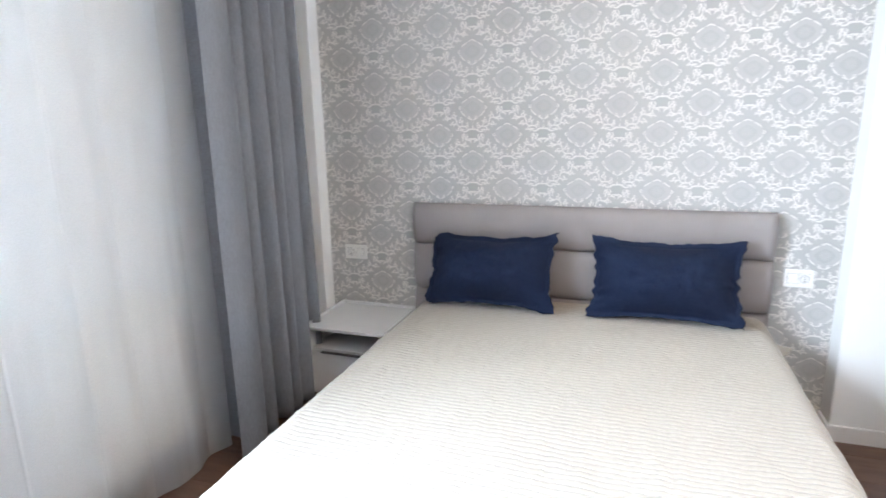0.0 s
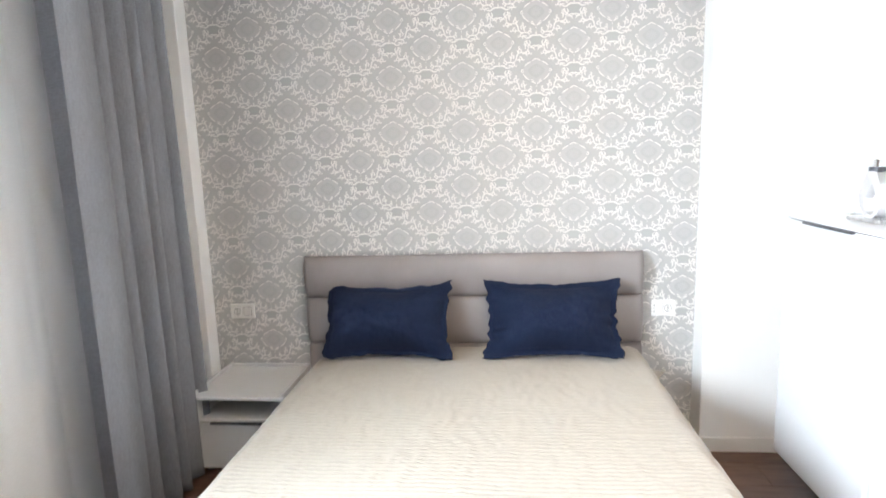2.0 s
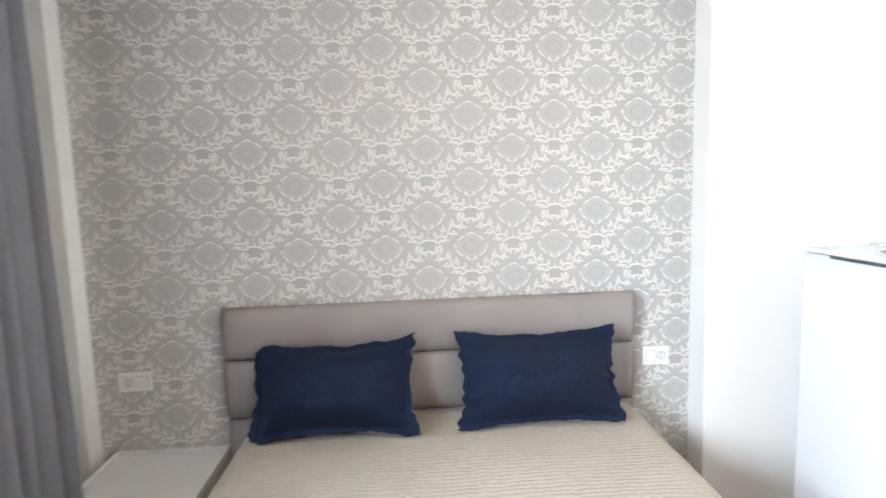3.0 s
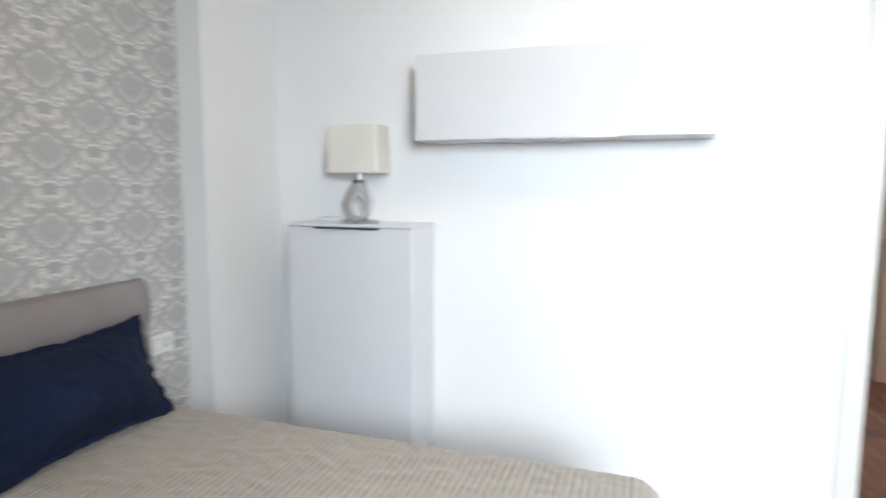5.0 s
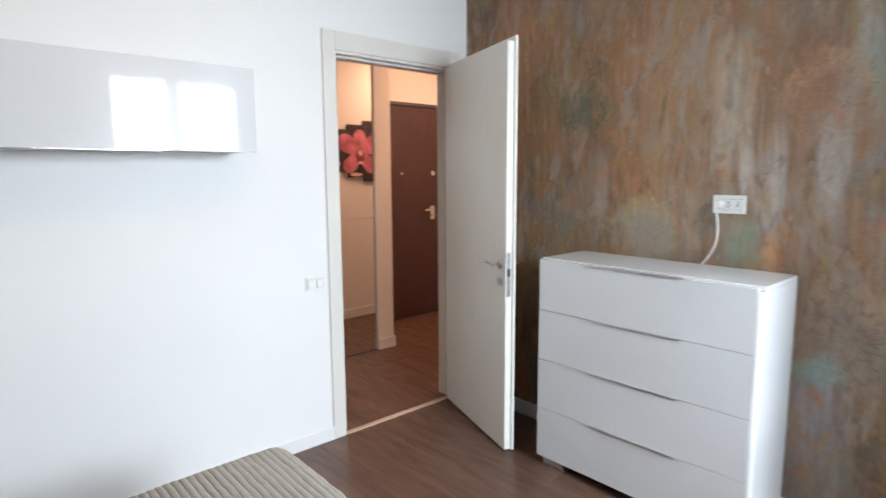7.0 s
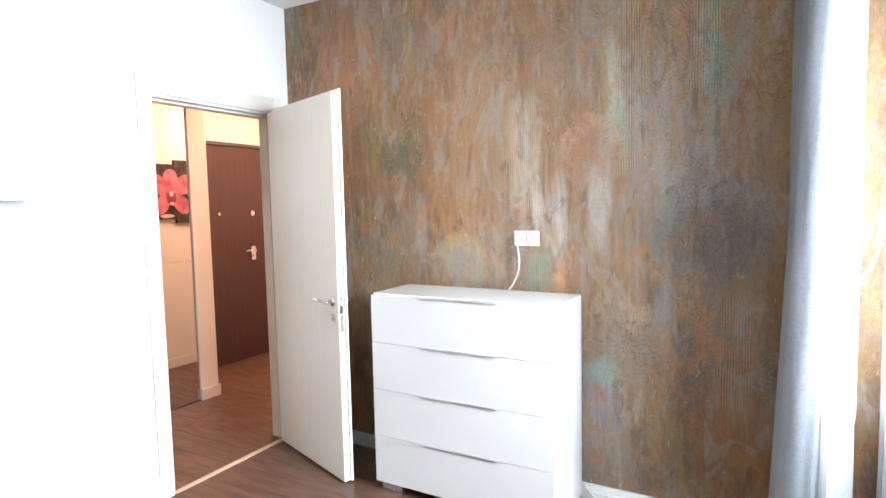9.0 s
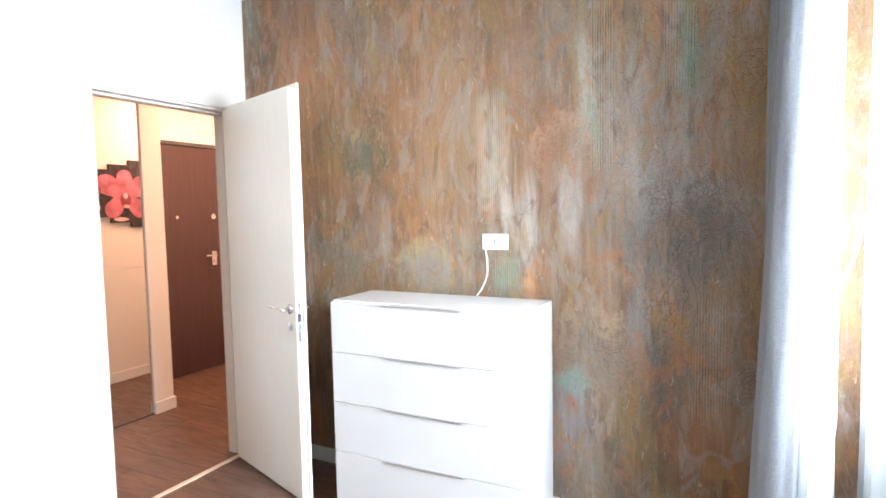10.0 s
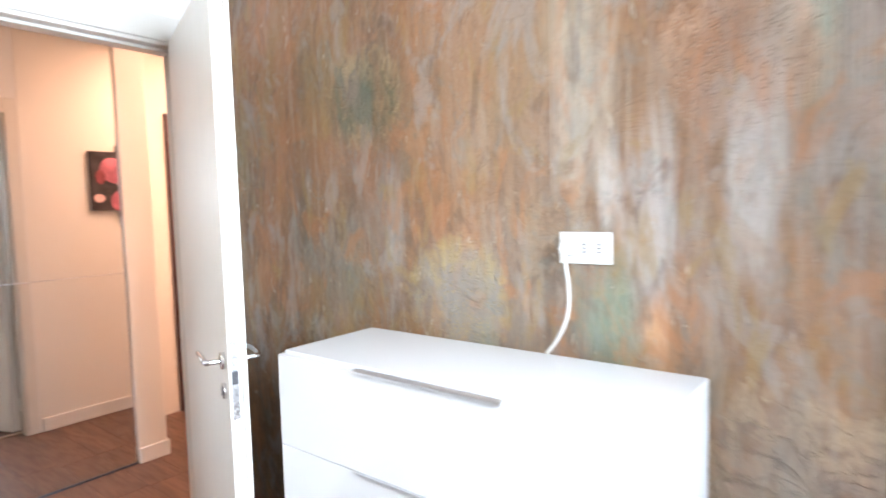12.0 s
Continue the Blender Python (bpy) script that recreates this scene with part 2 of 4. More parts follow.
    c = m.mix(m.noise(5, 6, (1.4, 1, 0.6), (1.5, 0, 8.5), 0.6, 1.6).ramp(0.52, 0.64) * 0.55, c, (0.360, 0.160, 0.066))
    c = m.mix(m.noise(4.2, 5, (1.3, 1, 0.6), (7.5, 0, 2.2), 0.6, 1.8).ramp(0.53, 0.64) * 0.50, c, (0.300, 0.272, 0.245))
    c = m.mix(m.noise(4.6, 5, (1.4, 1, 0.6), (3.9, 0, 6.1), 0.6, 1.6).ramp(0.54, 0.66) * 0.50, c, (0.290, 0.190, 0.070))
    c = m.mix(m.noise(5.2, 5, (1.6, 1, 0.6), (0.6, 0, 4.8), 0.6, 1.6).ramp(0.56, 0.68) * 0.45, c, (0.085, 0.050, 0.034))
    flecks = m.noise(26, 4, (1.5, 1, 0.45), (4.9, 0, 9.2), 0.6, 1.2).ramp(0.64, 0.70)
    c = m.mix(flecks * 0.50, c, (0.52, 0.45, 0.36))
    crumple = (n3 - 0.5).absolute().ramp(0.0, 0.05, 1.0, 0.0).higher((n2 - 0.5).absolute().ramp(0.0, 0.035, 1.0, 0.0) * 0.7)
    c = m.mix(crumple * s5.ramp(0.40, 0.60) * 0.10, c, (0.46, 0.38, 0.28))
    relief = fine * 0.12 + brush * 0.30 + dabs * 0.45 + wavy * 0.35 + crumple * 0.22 + n2 * 0.20 + flecks * 0.4
    # combed strips: centre x, half width, z from, z to, strength
    for cx, hw, z0, z1, k in ((0.03, 0.085, 1.45, 2.08, 1.0), (-0.50, 0.060, 1.62, 2.45, 0.7), (-0.95, 0.080, 0.55, 1.12, 0.6), (-0.05, 0.08, 1.05, 1.27, 0.7), (-0.82, 0.07, 1.95, 2.5, 0.6), (0.36, 0.07, 1.50, 1.68, 0.6)):
        strip = (x - cx).absolute().ramp(hw * 0.80, hw, 1.0, 0.0) * z.ramp(z0 - 0.03, z0 + 0.05) * z.ramp(z1 - 0.10, z1 + 0.03, 1.0, 0.0) * drips.ramp(0.30, 0.50)
        teeth = (x * 560.0 + (s2 - 0.5) * 3.0).sin() * 0.5 + 0.5
        c = m.mix(strip * teeth * 0.36 * k, c, (0.52, 0.46, 0.37))
        relief = relief + strip * teeth * 0.45 * k
    # roundels: centre x and z, radius, tone, strength, rim highlight tone, pattern
    dots = m.cells(85).ramp(0.12, 0.36, 1.0, 0.0)
    crackle = m.cells(48, (1.0, 1, 0.8), "DISTANCE_TO_EDGE").ramp(0.0, 0.07, 1.0, 0.0)
    for cx, cz, r, tone, k, light, kind in ((-0.88, 1.36, 0.27, (0.125, 0.118, 0.114), 0.85, (0.33, 0.33, 0.33), "crackle"), (0.42, 1.17, 0.19, (0.270, 0.265, 0.240), 0.70, (0.45, 0.32, 0.11), "dots"),
                                            (0.79, 1.78, 0.19, (0.088, 0.105, 0.062), 0.85, (0.42, 0.29, 0.16), "leaves"), (-0.47, 0.82, 0.23, (0.245, 0.195, 0.155), 0.55, (0.40, 0.30, 0.20), "leaves"),
                                            (-1.22, 2.02, 0.22, (0.230, 0.130, 0.055), 0.65, (0.40, 0.25, 0.12), "leaves"), (-0.33, 1.74, 0.18, (0.330, 0.175, 0.105), 0.50, (0.48, 0.33, 0.23), "dots"), (-1.10, 0.74, 0.11, (0.150, 0.110, 0.090), 0.6, (0.36, 0.31, 0.27), "rings")):
        dx, dz = x - cx, z - cz
        wobble = (s2 - 0.5) * 0.20 + (dabs - 0.5) * 0.10 + (n2 - 0.5) * 0.06
        rad = (dx * dx + dz * dz).root() + wobble
        inside = rad.ramp(r * 0.62, r * 1.08, 1.0, 0.0) * n3.ramp(0.36, 0.56, 0.45, 1.0)
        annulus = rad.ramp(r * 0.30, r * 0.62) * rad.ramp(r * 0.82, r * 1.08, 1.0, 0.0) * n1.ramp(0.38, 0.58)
        turn = dx.angle(dz)
        if kind == "dots":
            mark = dots
        elif kind == "crackle":
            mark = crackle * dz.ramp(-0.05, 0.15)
        elif kind == "rings":
            mark = (rad * 330.0).sin().ramp(0.0, 0.8)
        else:                           # two crossing fans of curved leaf edges
            mark = ((turn * 6.0 + rad * 34.0 + dabs * 5.0).sin().absolute().ramp(0.0, 0.30, 1.0, 0.0)).higher((turn * 6.0 - rad * 30.0 + s3 * 7.0).sin().absolute().ramp(0.0, 0.30, 1.0, 0.0))
        c = m.mix(inside * k * 0.80, c, tone)
        # highlight on the raised rim laid into the colour, stronger towards the top
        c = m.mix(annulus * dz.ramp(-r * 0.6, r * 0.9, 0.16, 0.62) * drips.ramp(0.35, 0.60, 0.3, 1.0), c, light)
        c = m.mix((inside if kind != "leaves" else annulus) * mark * drips.ramp(0.38, 0.55, 0.25, 1.0) * 0.55, c, light)
        relief = relief + inside * mark * 0.60 + inside * 0.30
    tint = m.nt.nodes.new("ShaderNodeHueSaturation")
    tint.inputs["Saturation"].default_value, tint.inputs["Value"].default_value = 1.03, 1.21
    m.nt.links.new(m.mix(fine.ramp(0.35, 0.7) * 0.06, c, (0.055, 0.035, 0.025)), tint.inputs["Color"])
    m.set("Base Color", tint.outputs["Color"])
    m.set("Roughness", s5.ramp(0.35, 0.65, 0.40, 0.56))
    m.bump(relief, 1.0, 0.008)
    return m.mat


def make_cloth(name, color, rough=0.9, weave=420, vary=0.12, bump=0.35, sheen=0.2):
    m = Mat(name, color, rough, 0, 0.2)
    f = m.noise(3.5, 4)
    w1, w2 = m.noise(weave, 2, (1, 1, 0.12)), m.noise(weave, 2, (0.12, 1, 1))
    g = w1 + w2
    c = m.mix(f.ramp(0.3, 0.7), tuple(k * (1 - vary) for k in color), color)
    m.set("Base Color", m.mix(g.ramp(0.7, 1.3) * 0.5, c, tuple(min(1, k * 1.35 + 0.01) for k in color)))
    m.set("Sheen Weight", sheen)
    m.bump(g, bump, 0.001)
    return m.mat


def make_sheer():
    m = bpy.data.materials.new("white_sheer_voile")
    m.use_nodes = True
    nt = m.node_tree
    nt.nodes.clear()
    out, mix1, mix2 = nt.nodes.new("ShaderNodeOutputMaterial"), nt.nodes.new("ShaderNodeMixShader"), nt.nodes.new("ShaderNodeMixShader")
    clear, dif, tra = nt.nodes.new("ShaderNodeBsdfTransparent"), nt.nodes.new("ShaderNodeBsdfDiffuse"), nt.nodes.new("ShaderNodeBsdfTranslucent")
    dif.inputs["Color"].default_value = tra.inputs["Color"].default_value = (0.90, 0.945, 0.975, 1)
    co, no = nt.nodes.new("ShaderNodeTexCoord"), nt.nodes.new("ShaderNodeTexNoise")
    no.inputs["Scale"].default_value = 260
    nt.links.new(co.outputs["Object"], no.inputs["Vector"])
    rng = nt.nodes.new("ShaderNodeMapRange")
    rng.inputs["To Min"].default_value, rng.inputs["To Max"].default_value = 0.33, 0.41
    nt.links.new(no.outputs["Fac"], rng.inputs["Value"])
    mix1.inputs["Fac"].default_value = 0.45
    nt.links.new(dif.outputs[0], mix1.inputs[1]), nt.links.new(tra.outputs[0], mix1.inputs[2])
    nt.links.new(rng.outputs[0], mix2.inputs["Fac"])
    nt.links.new(clear.outputs[0], mix2.inputs[1]), nt.links.new(mix1.outputs[0], mix2.inputs[2])
    nt.links.new(mix2.outputs[0], out.inputs["Surface"])
    return m


def make_pane():
    m = bpy.data.materials.new("window_glass")
    m.use_nodes = True
    nt = m.node_tree
    nt.nodes.clear()
    out, mix = nt.nodes.new("ShaderNodeOutputMaterial"), nt.nodes.new("ShaderNodeMixShader")
    clear, gloss, fr = nt.nodes.new("ShaderNodeBsdfTransparent"), nt.nodes.new("ShaderNodeBsdfGlossy"), nt.nodes.new("ShaderNodeFresnel")
    gloss.inputs["Roughness"].default_value = 0.02
    nt.links.new(fr.outputs[0], mix.inputs["Fac"])
    nt.links.new(clear.outputs[0], mix.inputs[1]), nt.links.new(gloss.outputs[0], mix.inputs[2])
    nt.links.new(mix.outputs[0], out.inputs["Surface"])
    return m


def make_leatherette():
    m = Mat("taupe_leatherette", (0.24, 0.215, 0.21), 0.48)
    f, g = m.noise(3, 4), m.cells(420, feature="DISTANCE_TO_EDGE")
    m.set("Base Color", m.mix(f.ramp(0.3, 0.7), (0.215, 0.192, 0.190), (0.265, 0.240, 0.236)))
    m.bump(g.ramp(0.0, 0.3), 0.25, 0.0008)
    return m.mat


door_lacquer = make_door_lacquer()
entrance_wood = make_entrance_wood()
floor_wood = make_floor_wood()
paper_ground = make_paper("grey_damask_paper", (0.435, 0.435, 0.430), 0.60)
paper_white = make_paper("white_scroll_print", (0.725, 0.710, 0.680), 0.42)
paper_frame = make_paper("grey_frame_print", (0.418, 0.421, 0.418), 0.58)
paper_pale = make_paper("pale_medallion_print", (0.462, 0.463, 0.458), 0.52)
paper_shield = make_paper("grey_shield_print", (0.396, 0.399, 0.397), 0.62)
painted = make_painted_wall()
grey_cloth = make_cloth("grey_curtain_cloth", (0.178, 0.186, 0.207), weave=300, bump=0.2, sheen=0.05)
navy_cloth = make_cloth("navy_linen", (0.0050, 0.0113, 0.034), weave=500, vary=0.25, bump=0.4, sheen=0.0)
quilt_cloth = make_cloth("cream_quilted_cotton", (0.305, 0.279, 0.240), weave=380, vary=0.05, bump=0.3)
sheer_cloth = make_sheer()
pane_glass = make_pane()
leatherette = make_leatherette()
orange_frame = plain("orange_brown_frame_wood", (0.42, 0.20, 0.09), 0.4, vary=0.15)
pale_strip = plain("pale_wood_strip", (0.55, 0.42, 0.32), 0.45, vary=0.1)
canvas_dark = plain("dark_printed_canvas", (0.045, 0.035, 0.040), 0.6, vary=0.6, scale=14)
petal_pink = plain("pink_orchid_print", (0.56, 0.16, 0.22), 0.6, vary=0.42, scale=10)
petal_deep = plain("deep_red_orchid_print", (0.26, 0.045, 0.060), 0.6, vary=0.3, scale=14)
petal_pale = plain("pale_orchid_print", (0.70, 0.45, 0.45), 0.6, vary=0.2, scale=14)


# ---- mesh helpers ----
def thing(name, at, label, category="", group="", kind=""):
    ob = new(name)
    ob.location = at
    return tagged(ob, label, category, group, kind)


def origin_of(ob):
    """World offset of a thing; a part's mesh is already in world metres."""
    return Vector(ob.location) if not ob.parent else Vector()


def part(name, bm, material, parent=None, label="", smooth=False):
    """Link a bmesh, given in world metres, as one mesh object under parent."""
    me = bpy.data.meshes.new(name)
    bmesh.ops.recalc_face_normals(bm, faces=bm.faces)
    bm.to_mesh(me)
    bm.free()
    me.materials.append(material)
    if smooth:
        for p in me.polygons:
            p.use_smooth = True
    ob = new(name, me)
    if parent:
        ob.parent = parent
        ob.matrix_parent_inverse = Matrix.Translation(-origin_of(parent))
    if label:
        tagged(ob, label)
    return ob


def box(x0, x1, y0, y1, z0, z1, bevel=0.0, segs=2, bm=None):
    bm = bm or bmesh.new()
    m = Matrix.LocRotScale(((x0 + x1) / 2, (y0 + y1) / 2, (z0 + z1) / 2), None, (abs(x1 - x0), abs(y1 - y0), abs(z1 - z0)))
    made = bmesh.ops.create_cube(bm, size=1, matrix=m)
    if bevel:
        edges = list({e for v in made["verts"] for e in v.link_edges})
        bmesh.ops.bevel(bm, geom=edges, offset=bevel, segments=segs, affect="EDGES", profile=0.5)
    return bm


def rod(a, b, r, seg=16, bm=None, r2=None):
    bm = bm or bmesh.new()
    a, b = Vector(a), Vector(b)
    d = b - a
    m = Matrix.Translation((a + b) / 2) @ d.to_track_quat("Z", "Y").to_matrix().to_4x4()
    bmesh.ops.create_cone(bm, cap_ends=True, segments=seg, radius1=r, radius2=r if r2 is None else r2, depth=d.length, matrix=m)
    return bm


def tube(points, r, seg=8):
    """A bent round bar or cable through points."""
    bm = bmesh.new()
    pts = [Vector(p) for p in points]
    dense = []
    for i in range(len(pts) - 1):
        p0, p1, p2, p3 = pts[max(i - 1, 0)], pts[i], pts[i + 1], pts[min(i + 2, len(pts) - 1)]
        for k in range(6):
            t = k / 6
            dense.append(0.5 * ((2 * p1) + (p2 - p0) * t + (2 * p0 - 5 * p1 + 4 * p2 - p3) * t * t + (3 * p1 - p0 - 3 * p2 + p3) * t ** 3))
    dense.append(pts[-1])
    rings = []
    for i, p in enumerate(dense):
        d = (dense[min(i + 1, len(dense) - 1)] - dense[max(i - 1, 0)]).normalized()
        side = d.orthogonal().normalized() if i == 0 else (side - d * side.dot(d)).normalized()
        up = d.cross(side)
        rings.append([bm.verts.new(p + (side * math.cos(6.28319 * k / seg) + up * math.sin(6.28319 * k / seg)) * r) for k in range(seg)])
    for a, b in zip(rings, rings[1:]):
        for k in range(seg):
            bm.faces.new((a[k], a[(k + 1) % seg], b[(k + 1) % seg], b[k]))
    bm.faces.new(rings[0]), bm.faces.new(rings[-1])
    return bm


def sheet(nu, nv, fn):
    """A grid of nu x nv cells whose points fn(u, v) gives, u and v from 0 to 1."""
    bm = bmesh.new()
    rows = [[bm.verts.new(fn(i / nu, j / nv)) for i in range(nu + 1)] for j in range(nv + 1)]
    for a, b in zip(rows, rows[1:]):
        for i in range(nu):
            bm.faces.new((a[i], a[i + 1], b[i + 1], b[i]))
    return bm


def plate(points, axis, lo, hi):
    """A flat outline in two coordinates, extruded along axis from lo to hi."""
    bm = bmesh.new()
    put = {"x": lambda p, d: (d, p[0], p[1]), "y": lambda p, d: (p[0], d, p[1]), "z": lambda p, d: (p[0], p[1], d)}[axis]
    a = [bm.verts.new(put(p, lo)) for p in points]
    b = [bm.verts.new(put(p, hi)) for p in points]
    bm.faces.new(a), bm.faces.new(b)
    for i in range(len(a)):
        j = (i + 1) % len(a)
        bm.faces.new((a[i], a[j], b[j], b[i]))
    return bm


def structure(name, bm, material, label, category=""):
    return tagged(part(name, bm, material), label, category, kind="structure")


# ---- the shell ----
XE, YS, ZC = 1.64, -3.68, 2.76          # east wall, south wall, ceiling
XW = -1.62                              # window wall
XH, XM = 1.75, 2.79                     # hall side of the east wall, mirror wall of the hall

structure("wall_north", box(XW - 0.3, XE + 0.11, 0.0, 0.2, -0.1, ZC), wall_paint, "white painted wall behind the bed", "wall")
bm = box(-1.385, 1.118, -0.004, 0.001, 0.0, ZC)
paper = structure("wallpaper", bm, paper_ground, "grey and white damask wallpaper behind the bed", "wallpaper")


class Motif:
    """One repeat of the damask as flat printed shapes, mirrored left and right, each on a layer of its own."""

    def __init__(self):
        self.shapes = []                # (ink, layer, points)

    def fan(self, ink, layer, outline):
        cx, cz = sum(p[0] for p in outline) / len(outline), sum(p[1] for p in outline) / len(outline)
        for a, b in zip(outline, outline[1:] + outline[:1]):
            self.shapes.append((ink, layer, ((cx, cz), a, b)))

    def ribbon(self, ink, layer, line, widths):
        """A brush stroke along line whose width runs through widths."""
        left, right = [], []
        for k, (x, z) in enumerate(line):
            (xa, za), (xb, zb) = line[max(k - 1, 0)], line[min(k + 1, len(line) - 1)]
            d = math.hypot(xb - xa, zb - za) or 1.0
            t = k / (len(line) - 1) * (len(widths) - 1)
            i = min(int(t), len(widths) - 2)
            w = 0.5 * (widths[i] + (widths[i + 1] - widths[i]) * (t - i))
            left.append((x - (zb - za) / d * w, z + (xb - xa) / d * w))
            right.append((x + (zb - za) / d * w, z - (xb - xa) / d * w))
        for sign in (1, -1):
            for k in range(len(line) - 1):
                self.shapes.append((ink, layer, tuple((sign * x, z) for x, z in (left[k], left[k + 1], right[k + 1], right[k]))))


def spiral(cx, cz, r, start, turns, n=13, shrink=0.72):
    """A curl that winds inwards from angle start (degrees)."""
    out = []
    for k in range(n + 1):
        t = k / n
        a, q = radians(start + 360 * turns * t), r * (1 - shrink * t)
        out.append((cx + q * math.cos(a), cz + q * math.sin(a)))
    return out


def bow(a, b, sag, n=8):
    """A shallow arc from a to b that swells to one side by sag."""
    dx, dz = b[0] - a[0], b[1] - a[1]
    d = math.hypot(dx, dz)
    return [(a[0] + dx * k / n - dz / d * sag * math.sin(math.pi * k / n), a[1] + dz * k / n + dx / d * sag * math.sin(math.pi * k / n)) for k in range(n + 1)]


def ogee(t, size):
    """The medallion's outline, pointed above and below, t from 0 (top) to pi (bottom) on one side."""
    c = math.cos(t)
    wide = (1 - abs(c) ** 1.75) * (1 + 0.05 * abs(math.sin(5 * t)))
    return (82 * size * wide, (70 if c > 0 else 80) * size * c)


def damask():
    """Units: 430 across and 340 high to a repeat, with the medallion in the middle."""
    m = Motif()
    half = lambda size: [ogee(math.pi * k / 24, size) for k in range(25)]
    ring = lambda size: half(size) + [(-x, z) for x, z in half(size)[-2:0:-1]]
    m.fan("frame", 0, ring(1.22))
    m.fan("pale", 1, ring(0.94))
    m.fan("frame", 2, ring(0.58))
    for k in range(7):                  # rosette
        a = radians(180 * k / 6 - 90)
        m.ribbon("pale", 3, [(r * math.cos(a), r * 0.9 * math.sin(a)) for r in (8, 16, 24, 32)], (2, 9, 3))
    m.ribbon("pale", 3, spiral(0, 0, 6, -90, 0.5, 6, 0.0), (4, 4))
    for a, b in ((0.02, 0.62), (0.70, 1.18), (1.80, 2.35), (2.45, 2.95)):
        m.ribbon("white", 4, [ogee(a + (b - a) * k / 8, 1.0) for k in range(9)], (5, 8, 8, 4))
    m.ribbon("white", 5, spiral(78, -3, 11, 100, -0.9), (7, 5, 3))
    m.ribbon("white", 5, spiral(24, -64, 10, 60, 0.9), (6, 4, 3))
    m.ribbon("white", 6, [(0.1, -98), (0.1, -86)], (2, 6))
    # shield under the medallion with its white brackets
    top = [(52 * math.cos(t), 24 * math.sin(t) ** 0.8 - 4 * math.cos(2 * t)) for t in (math.pi * k / 12 for k in range(13))]
    low = [(-52 * math.cos(t) * (0.80 + 0.20 * abs(math.cos(t))), -42 * math.sin(t) ** 1.2 - 4 * math.cos(2 * t)) for t in (math.pi * k / 12 for k in range(1, 12))]
    m.fan("shield", 1, [(x, z - 170) for x, z in top + low])
    m.ribbon("white", 7, bow((1, -136), (40, -148), 7) + bow((44, -149), (70, -136), -6)[1:], (8, 11, 8, 4))
    m.ribbon("white", 8, bow((0.1, -112), (0.1, -138), 0.01), (3, 8, 5))
    m.ribbon("white", 9, bow((54, -168), (10, -208), 7), (4, 9, 7, 5))
    m.ribbon("white", 10, spiral(60, -176, 11, 150, -0.95), (7, 5, 3))
    # garland of scrolls between this medallion and the next one down
    ln = math.hypot(215, 170)
    ex, ez = 215 / ln, 170 / ln

    def along(pts):
        return [(s * ex - n * ez, -170 + s * ez + n * ex) for s, n in pts]
    m.ribbon("white", 11, along([(50 + 176 * k / 30, 12 * math.sin(12.566 * k / 30 + 0.6)) for k in range(31)]), (4, 9, 7, 9, 7, 9, 4))
    for k in range(7):
        side, s = (1, -1)[k % 2], 56 + 27 * k
        m.ribbon("white", 12 + k, along(spiral(s + 3, side * 20, 12.5, -90 * side - 20, side * 1.0, 12)), (8, 8, 6, 4))
        m.ribbon("white", 19 + k, along(bow((s + 4, -side * 6), (s + 17, -side * 36), side * 9)), (4, 8, 8, 3))
        m.ribbon("white", 26 + k, along(spiral(s + 16, side * 35, 8, -100 * side, -side * 0.85, 9)), (5, 6, 4))
    m.ribbon("white", 34, along(bow((232, -5), (262, -34), 8)), (5, 9, 4))
    m.ribbon("white", 35, along(bow((228, 8), (246, 32), -8)), (5, 9, 4))
    return m.shapes


def print_damask(x0, x1, z0, z1, cx, cz, px, pz):
    """Lay the repeats over the paper from x0 to x1 and z0 to z1; each ink is one part."""
    shapes = damask()
    inks = {"frame": ([], []), "pale": ([], []), "shield": ([], []), "white": ([], [])}
    keep = lambda v, lo, hi: min(max(v, lo), hi)
    for i in range(-10, 11):
        for j in range(-16, 17):
            if (i + j) % 2:
                continue
            ox, oz = cx + i * px / 2, cz + j * pz / 2
            if not (x0 - px < ox < x1 + px and z0 - pz < oz < z1 + pz):
                continue
            for ink, layer, pts in shapes:
                pts = [(ox + x * px / 430, oz + z * pz / 340) for x, z in pts]
                xs, zs = [p[0] for p in pts], [p[1] for p in pts]
                if max(xs) <= x0 or min(xs) >= x1 or max(zs) <= z0 or min(zs) >= z1:
                    continue
                verts, faces = inks[ink]
                faces.append(tuple(range(len(verts), len(verts) + len(pts))))
                verts += [(keep(x, x0, x1), -0.0044 - 0.00005 * layer, keep(z, z0, z1)) for x, z in pts]
    for ink, name, material in (("frame", "frame_print", paper_frame), ("pale", "medallion_print", paper_pale), ("shield", "shield_print", paper_shield), ("white", "scroll_print", paper_white)):
        me = bpy.data.meshes.new(name)
        me.from_pydata(inks[ink][0], [], inks[ink][1])
        me.materials.append(material)
        ob = new(name, me)
        ob.parent = paper
        tagged(ob, kind="stuff")


print_damask(-1.384, 1.117, 0.001, ZC - 0.001, -0.183, 1.471, 0.354, 0.267)
structure("pillar_northeast", box(1.118, XE, -0.135, 0.0, 0.0, ZC, 0.004), wall_paint, "white painted wall pillar beside the wallpaper", "pillar")
structure("pillar_northwest", box(XW, -1.385, -0.10, 0.0, 0.0, ZC, 0.004), wall_paint, "white painted wall pillar beside the curtain", "pillar")

